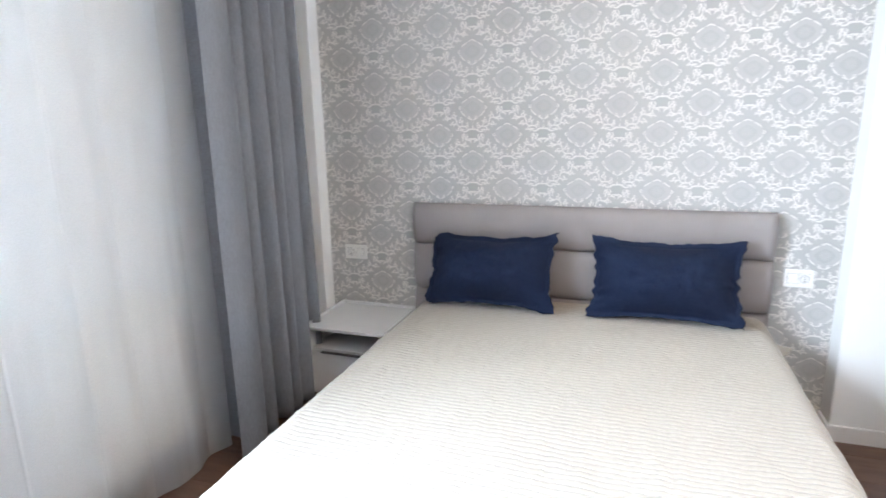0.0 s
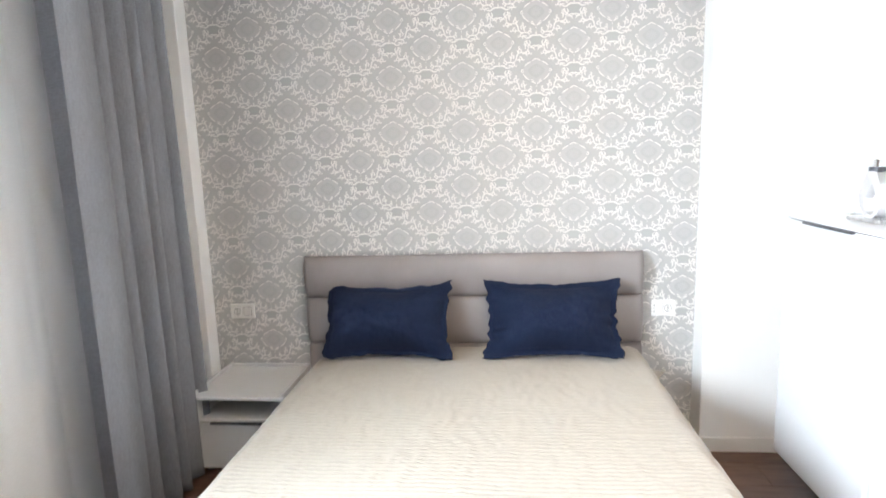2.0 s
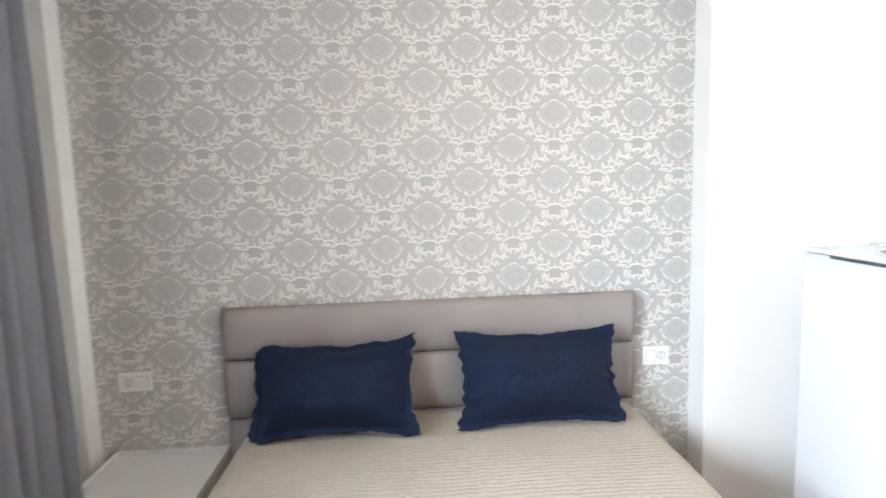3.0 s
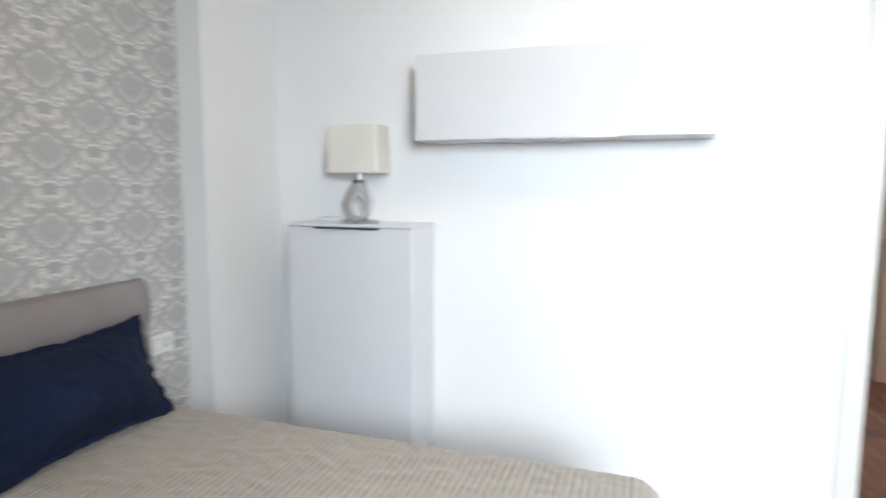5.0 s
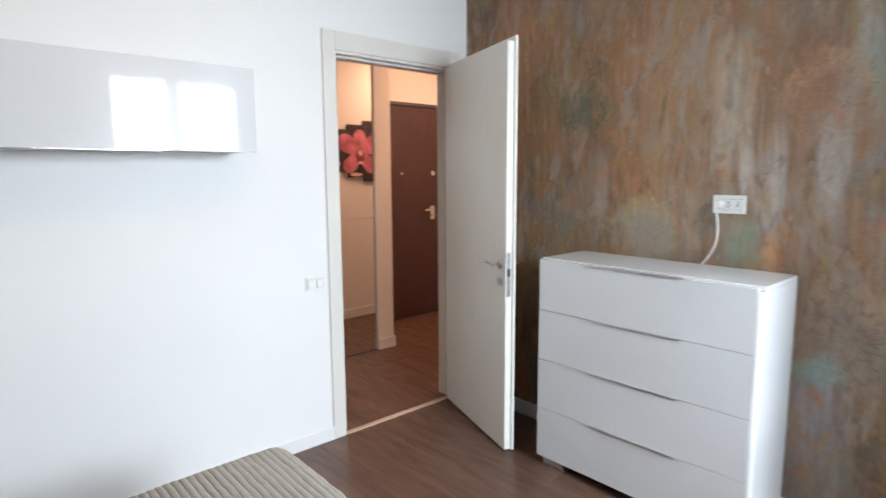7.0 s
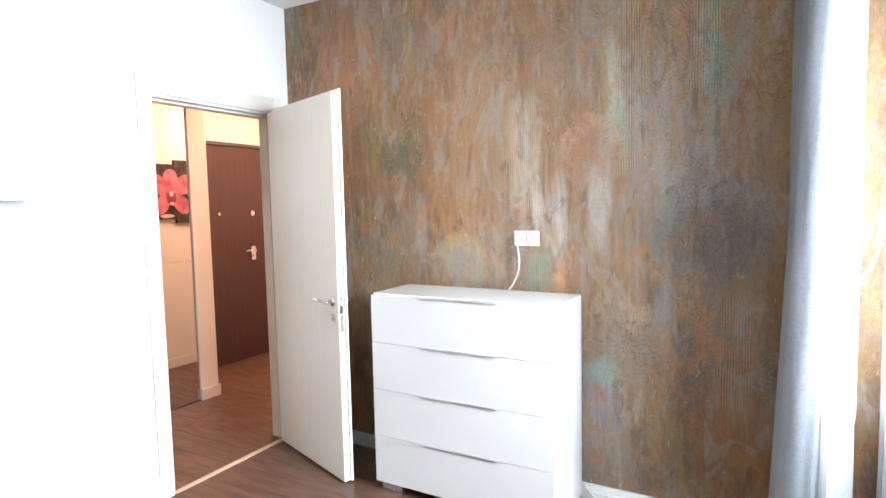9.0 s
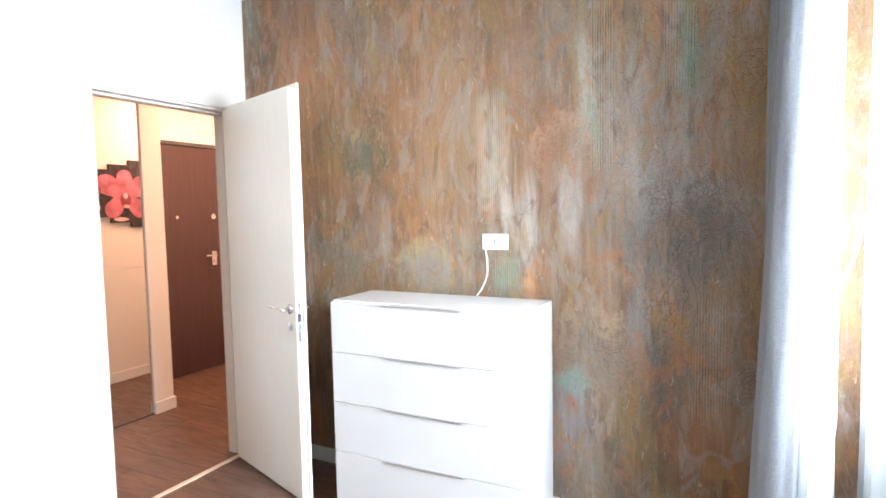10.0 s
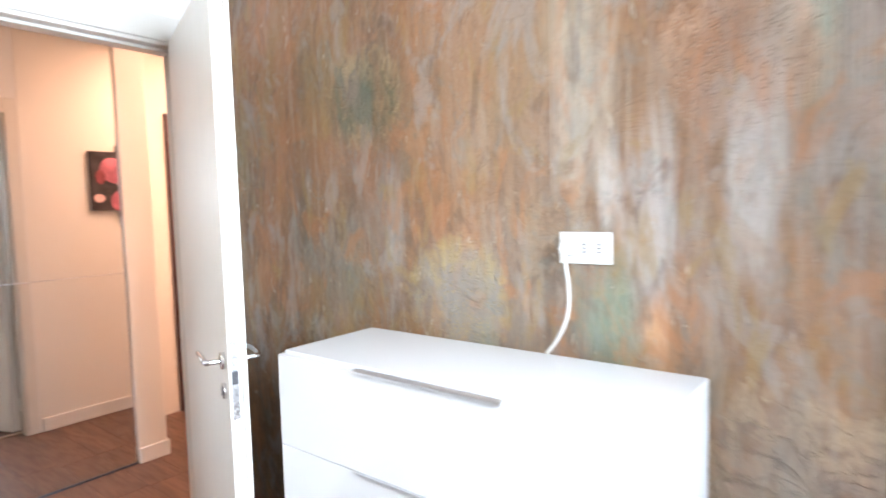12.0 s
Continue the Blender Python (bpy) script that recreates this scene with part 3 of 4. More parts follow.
D0, D1, DT = -3.55, -2.71, 2.10         # door hole in the east wall
bm = box(XE, XH, D1, 0.0, -0.1, ZC)
box(XE, XH, -5.6, D0, -0.1, ZC, bm=bm)
box(XE, XH, D0, D1, DT, ZC, bm=bm)
structure("wall_east", bm, wall_paint, "white painted wall with the room door", "wall")
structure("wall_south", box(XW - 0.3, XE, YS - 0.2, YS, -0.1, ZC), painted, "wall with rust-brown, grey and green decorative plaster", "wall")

W0, W1, WB, WT = -3.50, -2.24, 0.88, 2.38   # window hole in the west wall
bm = box(XW - 0.3, XW, YS, W0, -0.1, ZC)
box(XW - 0.3, XW, W1, 0.0, -0.1, ZC, bm=bm)
box(XW - 0.3, XW, W0, W1, -0.1, WB, bm=bm)
box(XW - 0.3, XW, W0, W1, WT, ZC, bm=bm)
structure("wall_west", bm, wall_paint, "white painted wall with the window", "wall")
structure("ceiling", box(XW - 0.3, 3.7, -5.8, 0.2, ZC, ZC + 0.15), ceiling_paint, "white painted ceiling", "ceiling")


def baseboard(name, x0, x1, y0, y1, h=0.075):
    structure(name, box(x0, x1, y0, y1, 0.0, h, 0.003), trim_paint, "white painted wooden baseboard", "baseboard")


baseboard("baseboard_east", XE - 0.013, XE, -2.655, -0.15)
baseboard("baseboard_pillar", 1.105, XE - 0.013, -0.148, -0.135)
baseboard("baseboard_pillar_side", 1.105, 1.118, -0.135, -0.006)
baseboard("baseboard_south", XW, XE, YS, YS + 0.013, 0.085)

# window: frame, two sashes, panes, sill
win = thing("window_1", (-1.75, -2.87, WB), "white two-sash window behind sheer curtains", "window", kind="structure")
bm = box(-1.79, -1.71, W0, W1, WB, WB + 0.05, 0.004)
box(-1.79, -1.71, W0, W1, WT - 0.05, WT, 0.004, bm=bm)
for y0, y1 in ((W0, W0 + 0.05), (W1 - 0.05, W1)):
    box(-1.79, -1.71, y0, y1, WB + 0.05, WT - 0.05, 0.004, bm=bm)
part("window_frame", bm, window_plastic, win)
for y0, y1 in ((W0 + 0.052, -2.836), (-2.834, W1 - 0.052)):
    bm = box(-1.785, -1.70, y0, y1, WB + 0.052, WB + 0.11, 0.004)
    box(-1.785, -1.70, y0, y1, WT - 0.11, WT - 0.052, 0.004, bm=bm)
    for a, b in ((y0, y0 + 0.055), (y1 - 0.055, y1)):
        box(-1.785, -1.70, a, b, WB + 0.11, WT - 0.11, 0.004, bm=bm)
    sash = part("sash", bm, window_plastic, win)
    pane = part("pane", box(-1.752, -1.748, y0 + 0.055, y1 - 0.055, WB + 0.11, WT - 0.11), pane_glass, sash)
    pane.visible_shadow = False
part("window_handle", box(-1.70, -1.665, -2.85, -2.82, 1.50, 1.63, 0.006), chrome, win, "chrome window handle")
part("window_sill", box(-1.70, -1.585, W0 - 0.04, W1 + 0.04, WB - 0.03, WB, 0.006), trim_paint, win)

# door: lining, casing, leaf
door = thing("door_1", (XE, -3.13, 0.0), "open cream lacquered wooden room door with chrome handle", "door", kind="structure")
bm = box(XE - 0.002, XH + 0.002, D1 - 0.024, D1, 0.0, DT, 0.002)
box(XE - 0.002, XH + 0.002, D0, D0 + 0.010, 0.0, DT, 0.002, bm=bm)
box(XE - 0.002, XH + 0.002, D0 + 0.010, D1 - 0.024, DT - 0.026, DT, 0.002, bm=bm)
box(XE + 0.045, XH + 0.002, D1 - 0.036, D1 - 0.024, 0.0, DT - 0.026, 0.002, bm=bm)
box(XE + 0.045, XH + 0.002, D0 + 0.010, D0 + 0.020, 0.0, DT - 0.026, 0.002, bm=bm)
box(XE + 0.045, XH + 0.002, D0 + 0.020, D1 - 0.036, DT - 0.038, DT - 0.026, 0.002, bm=bm)
part("door_lining", bm, casing_lacquer, door)
for x0, x1 in ((XE - 0.014, XE), (XH, XH + 0.012)):
    for y0, y1, z0, z1 in ((D1 - 0.012, D1 + 0.062, 0.0, DT + 0.085), (D0 - 0.062, D0 + 0.006, 0.0, DT + 0.085), (D0 + 0.006, D1 - 0.012, DT - 0.012, DT + 0.085)):
        part("casing", box(x0, x1, y0, y1, z0, z1, 0.004), casing_lacquer, door)
hinge, turn = Vector((1.632, -3.523, 0.0)), Matrix.Rotation(radians(160.5), 4, "Z")
LEAF = Matrix.Translation(hinge) @ turn


def on_leaf(bm):
    """From the leaf's own axes (x along the leaf from the hinge, y to its far side) into the room."""
    bmesh.ops.transform(bm, matrix=LEAF, verts=bm.verts)
    return bm


bm = box(0.012, 0.788, -0.032, 0.004, 0.010, 2.085, 0.002)
box(0.0, 0.802, 0.0041, 0.018, 0.010, 2.11, 0.003, bm=bm)
leaf = part("door_leaf", on_leaf(bm), door_lacquer, door)
part("latch_plate", on_leaf(box(0.7875, 0.7895, -0.026, -0.004, 0.83, 1.06, 0.0008)), aluminium, leaf, "steel latch plate")
part("latch_bolt", on_leaf(box(0.789, 0.797, -0.022, -0.008, 0.935, 0.975, 0.002)), dark_metal, leaf)
for side, y0 in ((-1, -0.032), (1, 0.018)):
    bm = rod((0.735, y0, 0.995), (0.735, y0 + side * 0.010, 0.995), 0.025, 24)
    b2 = tube([(0.735, y0 + side * 0.010, 0.995), (0.735, y0 + side * 0.045, 0.995), (0.722, y0 + side * 0.052, 0.997), (0.67, y0 + side * 0.052, 1.002), (0.615, y0 + side * 0.050, 1.000)], 0.0085, 10)
    me = bpy.data.meshes.new("lever")
    b2.to_mesh(me), b2.free(), bm.from_mesh(me), bpy.data.meshes.remove(me)
    part("door_handle", on_leaf(bm), chrome, leaf, "chrome lever handle", True)
    bm = rod((0.735, y0, 0.905), (0.735, y0 + side * 0.008, 0.905), 0.024, 24)
    box(0.731, 0.739, y0 + side * 0.0079, y0 + side * 0.014, 0.892, 0.918, 0.001, bm=bm)
    part("key_rose", on_leaf(bm), chrome, leaf, "round chrome key rose")
for z in (0.25, 1.05, 1.85):
    part("hinge", rod((1.628, -3.552, z - 0.05), (1.628, -3.552, z + 0.05), 0.008), chrome, door)
structure("threshold", box(XE - 0.012, XE + 0.022, D0 + 0.010, D1 - 0.024, 0.0, 0.006, 0.002), pale_strip, "pale wooden threshold strip under the door", "threshold")

# ---- the hall ----
structure("hall_wall_west", box(XH, XH + 0.004, -5.6, D0 - 0.07, 0.0, ZC), hall_paint, "cream painted hall wall with a picture", "wall")
structure("hall_wall_west_end", box(XH, XH + 0.004, D1 + 0.07, -1.6, 0.0, ZC), hall_paint, "cream painted hall wall", "wall")
structure("hall_wall_north", box(XH, 3.7, -1.6, -1.4, -0.1, ZC), hall_paint, "cream painted hall end wall", "wall")
structure("hall_wall_south", box(XE, 3.7, -5.8, -5.6, -0.1, ZC), hall_paint, "cream painted hall end wall", "wall")
structure("hall_pillar", box(XM - 0.012, XM + 0.075, -3.935, -3.772, 0.0, ZC, 0.004), hall_paint, "cream painted wall end beside the mirror", "pillar")
structure("hall_wall_niche", box(XM + 0.075, 3.44, -3.90, -3.772, 0.0, ZC), hall_paint, "cream painted wall beside the entrance door", "wall")
bm = box(3.44, 3.7, -4.36, -3.9, -0.1, ZC)
box(3.44, 3.7, -5.6, -5.14, -0.1, ZC, bm=bm)
box(3.44, 3.7, -5.14, -4.36, 2.13, ZC, bm=bm)
structure("hall_wall_east", bm, hall_paint, "cream painted wall around the entrance door", "wall")
for name, x0, x1, y0, y1 in (("baseboard_hall", XH + 0.004, XH + 0.017, -5.6, D0 - 0.075), ("baseboard_hall_pillar", XM - 0.024, XM - 0.012, -3.947, -3.772), ("baseboard_hall_pillar_side", XM - 0.012, XM + 0.088, -3.947, -3.935)):
    baseboard(name, x0, x1, y0, y1, 0.09)

mir = thing("mirror_wardrobe", (XM + 0.02, -2.7, 0.0), "wardrobe front of tall mirror panels in a thin dark frame", "mirror")
part("mirror_pane", box(XM + 0.004, XM + 0.010, -3.766, -1.62, 0.012, 1.1025), mirror_glass, mir, "lower mirror glass")
part("mirror_pane", box(XM + 0.004, XM + 0.010, -3.766, -1.62, 1.1075, ZC - 0.06), mirror_glass, mir, "upper mirror glass")
part("joint", box(XM + 0.003, XM + 0.010, -3.766, -1.62, 1.1027, 1.1073), aluminium, mir)
part("track", box(XM - 0.004, XM + 0.02, -3.77, -1.62, 0.0, 0.011, 0.001), dark_metal, mir)
part("edge_profile", box(XM - 0.002, XM + 0.012, -3.7715, -3.7665, 0.0, ZC - 0.05), aluminium, mir)
part("carcass", box(XM + 0.0105, 3.44, -3.7665, -1.62, 0.0, ZC - 0.04), hall_paint, mir)

ent = thing("entrance_door", (3.42, -4.75, 0.0), "dark brown wooden entrance door with chrome fittings", "door", kind="structure")
eleaf = part("door_leaf", box(3.42, 3.47, -5.085, -4.38, 0.008, 2.095, 0.003), entrance_wood, ent)
bm = box(3.41, 3.50, -5.14, -5.09, 0.0, 2.13, 0.004)
part("frame_side", bm, orange_frame, ent, "orange-brown wooden door frame")
part("frame_side", box(3.41, 3.50, -4.377, -4.36, 0.0, 2.13, 0.003), entrance_wood, ent)
part("frame_top", box(3.405, 3.50, -5.09, -4.377, 2.098, 2.13, 0.003), dark_metal, ent)
part("peephole", rod((3.42, -4.543, 1.453), (3.412, -4.543, 1.453), 0.015, 20), chrome, eleaf)
bm = rod((3.42, -4.935, 1.453), (3.405, -4.935, 1.453), 0.026, 20)
box(3.400, 3.406, -4.945, -4.925, 1.44, 1.466, 0.002, bm=bm)
part("lock_knob", bm, chrome, eleaf, "round chrome lock")
escutcheon = part("handle_plate", box(3.405, 3.42, -4.955, -4.900, 0.985, 1.125, 0.006), chrome, eleaf)
part("door_handle", tube([(3.405, -4.925, 1.085), (3.365, -4.92, 1.085), (3.358, -4.905, 1.086), (3.358, -4.83, 1.088), (3.358, -4.79, 1.086)], 0.009, 10), chrome, eleaf, "chrome lever handle", True)
part("lock_cylinder", rod((3.405, -4.927, 1.03), (3.395, -4.927, 1.03), 0.012), chrome, eleaf)

# stepped picture of an orchid, hanging on the hall's west wall
pic = thing("wall_picture", (XH + 0.01, -4.39, 1.4), "stepped canvas picture of a pink orchid", "picture")
FX = XH + 0.030
for y0, y1, z0, z1 in ((-4.188, -4.010, 1.465, 1.880), (-4.372, -4.192, 1.415, 1.928), (-4.556, -4.376, 1.375, 1.972), (-4.740, -4.560, 1.415, 1.928), (-4.918, -4.744, 1.465, 1.880)):
    part("canvas", box(XH + 0.004, FX, y0, y1, z0, z1, 0.002), canvas_dark, pic)
for k, (cy, cz, a, l, w) in enumerate(((-4.33, 1.76, 90, 0.125, 0.075), (-4.20, 1.73, 150, 0.135, 0.085), (-4.46, 1.73, 30, 0.135, 0.085), (-4.235, 1.56, 228, 0.115, 0.072), (-4.425, 1.56, 312, 0.115, 0.072))):
    pts = []
    for i in range(28):
        t = 6.28319 * i / 28
        u, v = l * math.cos(t), w * math.sin(t) * (1 + 0.25 * math.cos(t) + 0.04 * math.sin(5 * t + k))
        ca, sa = math.cos(radians(180 - a)), math.sin(radians(180 - a))
        pts.append((cy + u * ca - v * sa, cz + u * sa + v * ca))
    part("petal", plate(pts, "x", FX, FX + 0.0015 + 0.0006 * k), petal_pink, pic, "pink printed petal")
for name, cy, cz, ry, rz, mat, d in (("lip", -4.33, 1.615, 0.050, 0.062, petal_deep, 0.006), ("column", -4.33, 1.655, 0.022, 0.026, petal_pale, 0.0075), ("lip_tip", -4.33, 1.560, 0.026, 0.016, petal_pale, 0.0075), ("bud", -4.075, 1.70, 0.032, 0.05, petal_deep, 0.003), ("bud", -4.06, 1.55, 0.036, 0.03, petal_pale, 0.003), ("bud", -4.28, 1.445, 0.07, 0.018, petal_pale, 0.003)):
    pts = [(cy + ry * math.cos(6.28319 * i / 22), cz + rz * math.sin(6.28319 * i / 22) * (1 + 0.1 * math.sin(3 * i))) for i in range(22)]
    part(name, plate(pts, "x", FX, FX + d), mat, pic)


def ceiling_light(at, r, label):
    t = thing("ceiling_light", at, label, "lamp")
    x, y, z = at
    part("base_plate", rod((x, y, z), (x, y, z - 0.02), r, 32), chrome, t)
    bm = rod((x, y, z - 0.02), (x, y, z - 0.055), r * 0.95, 32, r2=r * 0.80)
    part("diffuser", bm, glow_glass.mat, t, "lit frosted glass")


ceiling_light((0.35, -1.75, ZC), 0.2, "round ceiling light with lit frosted glass")
ceiling_light((2.38, -4.75, ZC), 0.40, "round hall ceiling light with lit frosted glass")


# ---- bed ----
bed = thing("bed", (0.03, -1.0, 0.0), "double bed with taupe leatherette headboard", "bed")
part("base", box(-0.77, 0.83, -1.90, -0.10, 0.06, 0.30, 0.015), leatherette, bed)
part("mattress", box(-0.755, 0.815, -1.885, -0.11, 0.30, 0.465, 0.05, 4), trim_paint, bed, "white mattress under the cover")
for x in (-0.70, 0.76):
    for y in (-1.82, -0.2):
        part("leg", rod((x, y, 0.0), (x, y, 0.07), 0.025), dark_metal, bed)


def channel(z0, z1, depth):
    """One padded channel of the headboard, with rounded ends."""
    def fn(u, v):
        a = math.pi * v
        bulge = math.sin(a) ** 0.55
        end = min(1.0, min(u, 1 - u) / 0.022)
        e = math.sqrt(max(0.0, 1 - (1 - end) ** 2))
        x = -0.853 + 1.706 * u + 0.010 * math.sin(a) * (2 * u - 1)
        z = z0 + (z1 - z0) * (0.5 - 0.5 * math.cos(a))
        y = -0.020 - (depth * bulge + 0.018) * (0.25 + 0.75 * e) - 0.0025 * noise.noise((u * 9, v * 2, z0 * 7))
        return (x, y, z)
    return sheet(90, 14, fn)


head = part("headboard_back", box(-0.846, 0.846, -0.045, -0.006, 0.18, 0.978, 0.008), leatherette, bed)
for z0, z1, depth in ((0.20, 0.53, 0.045), (0.53, 0.777, 0.048), (0.777, 0.992, 0.052)):
    part("headboard_channel", channel(z0, z1, depth), leatherette, bed, smooth=True)

# quilted cover
X0, X1, Y0, Y1, ZT, R = -0.770, 0.850, -1.972, -0.115, 0.505, 0.075


def cover(u, v):
    """u across the bed with its hanging sides, v from the foot's hem up and along to the head."""
    drop_side, drop_foot = 0.30, 0.33
    half = (X1 - X0) / 2
    s = (u - 0.5) * 2 * (half + drop_side)
    flat = half - R
    arc = R * math.pi / 2
    a = abs(s)
    if a <= flat:
        dx, dz = a, 0.0
    elif a <= flat + arc:
        t = (a - flat) / R
        dx, dz = flat + R * math.sin(t), R * (1 - math.cos(t))
    else:
        dx, dz = half + 0.02 * (a - flat - arc), R + (a - flat - arc)
    x = (X0 + X1) / 2 + math.copysign(dx, s)
    ln = (Y1 - Y0) + drop_foot
    d = v * ln
    fl = drop_foot - arc + R
    if d < fl - R:
        y, ez = Y0 - 0.015 * (fl - R - d), R + (fl - R - d)
    elif d < fl - R + arc:
        t = (d - (fl - R)) / R
        y, ez = Y0 + R * (1 - math.cos(t)), R * (1 - math.sin(t))
    else:
        y, ez = Y0 + R + (d - (fl - R + arc)), 0.0
    z = ZT - (dz + ez if dz < R or ez < R else max(dz, ez))
    z = max(z, 0.10)
    # rows of quilting run across the bed, broken by soft creases
    k = d / 0.0225 + 0.14 * noise.noise((x * 3.0, d * 2.0, 0.0))
    ridge = abs(math.sin(math.pi * k)) ** 0.8
    patch = 0.55 + 0.75 * noise.noise((x * 2.2, d * 2.6, 4.0))
    h = 0.0066 * ridge * max(0.25, min(1.0, patch + 0.35))
    crease = noise.noise((x * 15.0 + 1.5 * noise.noise((x * 3, d * 3, 1.0)), d * 5.0, 2.0))
    cross = noise.noise((x * 34.0 + 2.0 * noise.noise((x * 6, d * 6, 5.0)), d * 16.0, 6.0))
    h += 0.0040 * max(0.0, crease) + 0.0040 * cross + 0.008 * noise.noise((x * 2.0, d * 1.7, 9.0))
    h += 0.012 * math.exp(-((x + 0.25) ** 2 + (y + 0.55) ** 2) / 0.05)
    out = min(1.0, dz / R)
    foot = min(1.0, ez / R)
    sag = 0.012 * noise.noise((d * 5.0, 3.0, x)) * out + 0.012 * noise.noise((x * 5.0, 3.0, d)) * foot
    return (x + math.copysign((h + sag) * out, s), y - (h + sag) * foot, z + h * (1 - max(out, foot)))


quilt = part("bed_cover", sheet(200, 720, cover), quilt_cloth, smooth=True)
tagged(quilt, "cream quilted cotton cover spread over the bed", "bedspread")
sol = quilt.modifiers.new("thickness", "SOLIDIFY")
sol.thickness, sol.offset = 0.006, -1
# folded corner of the cover that stands out beside the headboard
flap = part("cover_corner", sheet(14, 10, lambda u, v: (0.80 + 0.15 * u * (1 - 0.75 * v), -0.135 - 0.17 * v - 0.01 * math.sin(5 * u), 0.488 - 0.075 * u - 0.02 * math.sin(3 * u + v) - 0.05 * v * u)), quilt_cloth, quilt, smooth=True)
sol = flap.modifiers.new("thickness", "SOLIDIFY")
sol.thickness = 0.008


def pillow(cx, w, h, seed, lean, corners):
    """A navy pillow with a flange and four pointed corners, leaning on the headboard."""
    def point(u, v, side):
        a, b = 2 * u - 1, 2 * v - 1
        px = a * (1 - 0.09 * (1 - b * b)) + (0.030 * noise.noise((b * 3.4, seed, a)) + 0.050 * noise.noise((b * 7.0, seed + 7, a))) * (a * a * a)
        pz = b * (1 - 0.14 * (1 - a * a)) + (0.040 * noise.noise((a * 3.2, seed + 3, b)) + 0.034 * noise.noise((a * 9.0, seed + 9, b))) * (b * b * b)
        nip = max(0.0, abs(a) + abs(b) - 1.80) / 0.20
        px, pz = px - math.copysign(0.035 * nip * nip, a), pz - math.copysign(0.070 * nip * nip, b)
        ea, eb = max(0.0, 1 - abs(a) / 0.92), max(0.0, 1 - abs(b) / 0.88)
        fat = (math.sin(math.pi / 2 * min(1.0, ea * 1.25)) * math.sin(math.pi / 2 * min(1.0, eb * 1.2))) ** 0.75
        wr = 0.008 * noise.noise((a * 4 + seed, b * 4, side * 2.0)) + 0.005 * noise.noise((a * 11, b * 5 + seed, 1.0)) + 0.0035 * noise.noise((a * 30, b * 7 + seed, 4.0))
        th = 0.140 * fat + wr * (0.25 + fat) + 0.004
        for (sa, sb), (da, db) in corners.items():
            k = max(0.0, 1 - math.hypot((a - sa) * 1.6, b - sb) / 0.60) ** 2
            px, pz = px + da * k, pz + db * k
        x = cx + px * w / 2
        t = pz * h / 2 + h / 2
        y = -side * th
        ca, sa2 = math.cos(lean), math.sin(lean)
        return (x, -0.305 + t * sa2 + y * ca, 0.528 + t * ca + side * th * sa2)
    bm = bmesh.new()
    n, q = 84, 48
    grids = []
    for side in (1, -1):
        grids.append([[bm.verts.new(point(i / n, j / q, side)) for i in range(n + 1)] for j in range(q + 1)])
    for g in grids:
        for r0, r1 in zip(g, g[1:]):
            for i in range(n):
                bm.faces.new((r0[i], r0[i + 1], r1[i + 1], r1[i]))
    g0, g1 = grids
    loop = [(0, i) for i in range(n)] + [(j, n) for j in range(q)] + [(q, i) for i in range(n, 0, -1)] + [(j, 0) for j in range(q, 0, -1)]
    for (a, b), (c, d) in zip(loop, loop[1:] + loop[:1]):
        bm.faces.new((g0[a][b], g0[c][d], g1[c][d], g1[a][b]))
    ob = part("pillow", bm, navy_cloth, smooth=True)
    return tagged(ob, "navy blue linen pillow leaning on the headboard", "pillow", "navy pillows")


pillow(-0.395, 0.64, 0.375, 1.0, radians(24), {(-1, 1): (0.07, -0.10), (1, 1): (0.02, 0.13), (1, -1): (0.05, -0.05), (-1, -1): (0.0, 0.0)})
pillow(0.398, 0.65, 0.385, 2.0, radians(24), {(-1, 1): (-0.02, 0.07), (1, 1): (0.03, 0.08), (1, -1): (0.03, -0.02), (-1, -1): (-0.06, -0.01)})

# ---- nightstand ----
ns = thing("nightstand", (-1.11, -0.22, 0.0), "white nightstand with an open shelf and a drawer", "nightstand")
NX0, NX1, NY0, NY1 = -1.315, -0.865, -0.425, -0.02
part("side_panel", box(NX0, NX0 + 0.018, NY0, NY1, 0.03, 0.375, 0.002), gloss_white_soft, ns)
part("side_panel", box(NX1 - 0.018, NX1, NY0, NY1, 0.03, 0.375, 0.002), gloss_white_soft, ns)
part("back_panel", box(NX0 + 0.018, NX1 - 0.018, NY1 - 0.012, NY1, 0.03, 0.375), gloss_white_soft, ns)
part("shelf", box(NX0 + 0.018, NX1 - 0.018, NY0 + 0.012, NY1 - 0.012, 0.255, 0.272, 0.002), gloss_white_soft, ns)
part("bottom", box(NX0 + 0.018, NX1 - 0.018, NY0 + 0.02, NY1 - 0.012, 0.03, 0.048), gloss_white_soft, ns)
bm = box(NX0 - 0.006, NX1 + 0.006, NY0 - 0.012, NY1 + 0.002, 0.375, 0.392, 0.003)
box(NX0 - 0.006, NX0 + 0.008, NY0 - 0.012, NY1 + 0.002, 0.3915, 0.408, 0.003, bm=bm)
box(NX0 + 0.0081, NX1 - 0.0101, NY1 - 0.012, NY1 + 0.002, 0.3915, 0.408, 0.003, bm=bm)
box(NX1 - 0.010, NX1 + 0.006, NY0 - 0.012, NY1 + 0.002, 0.3915, 0.410, 0.003, bm=bm)
part("tray_top", bm, gloss_white_soft, ns)
dr = part("drawer_front", box(NX0 + 0.001, NX1 - 0.001, NY0 - 0.018, NY0 - 0.001, 0.035, 0.262, 0.002), gloss_white_soft, ns)
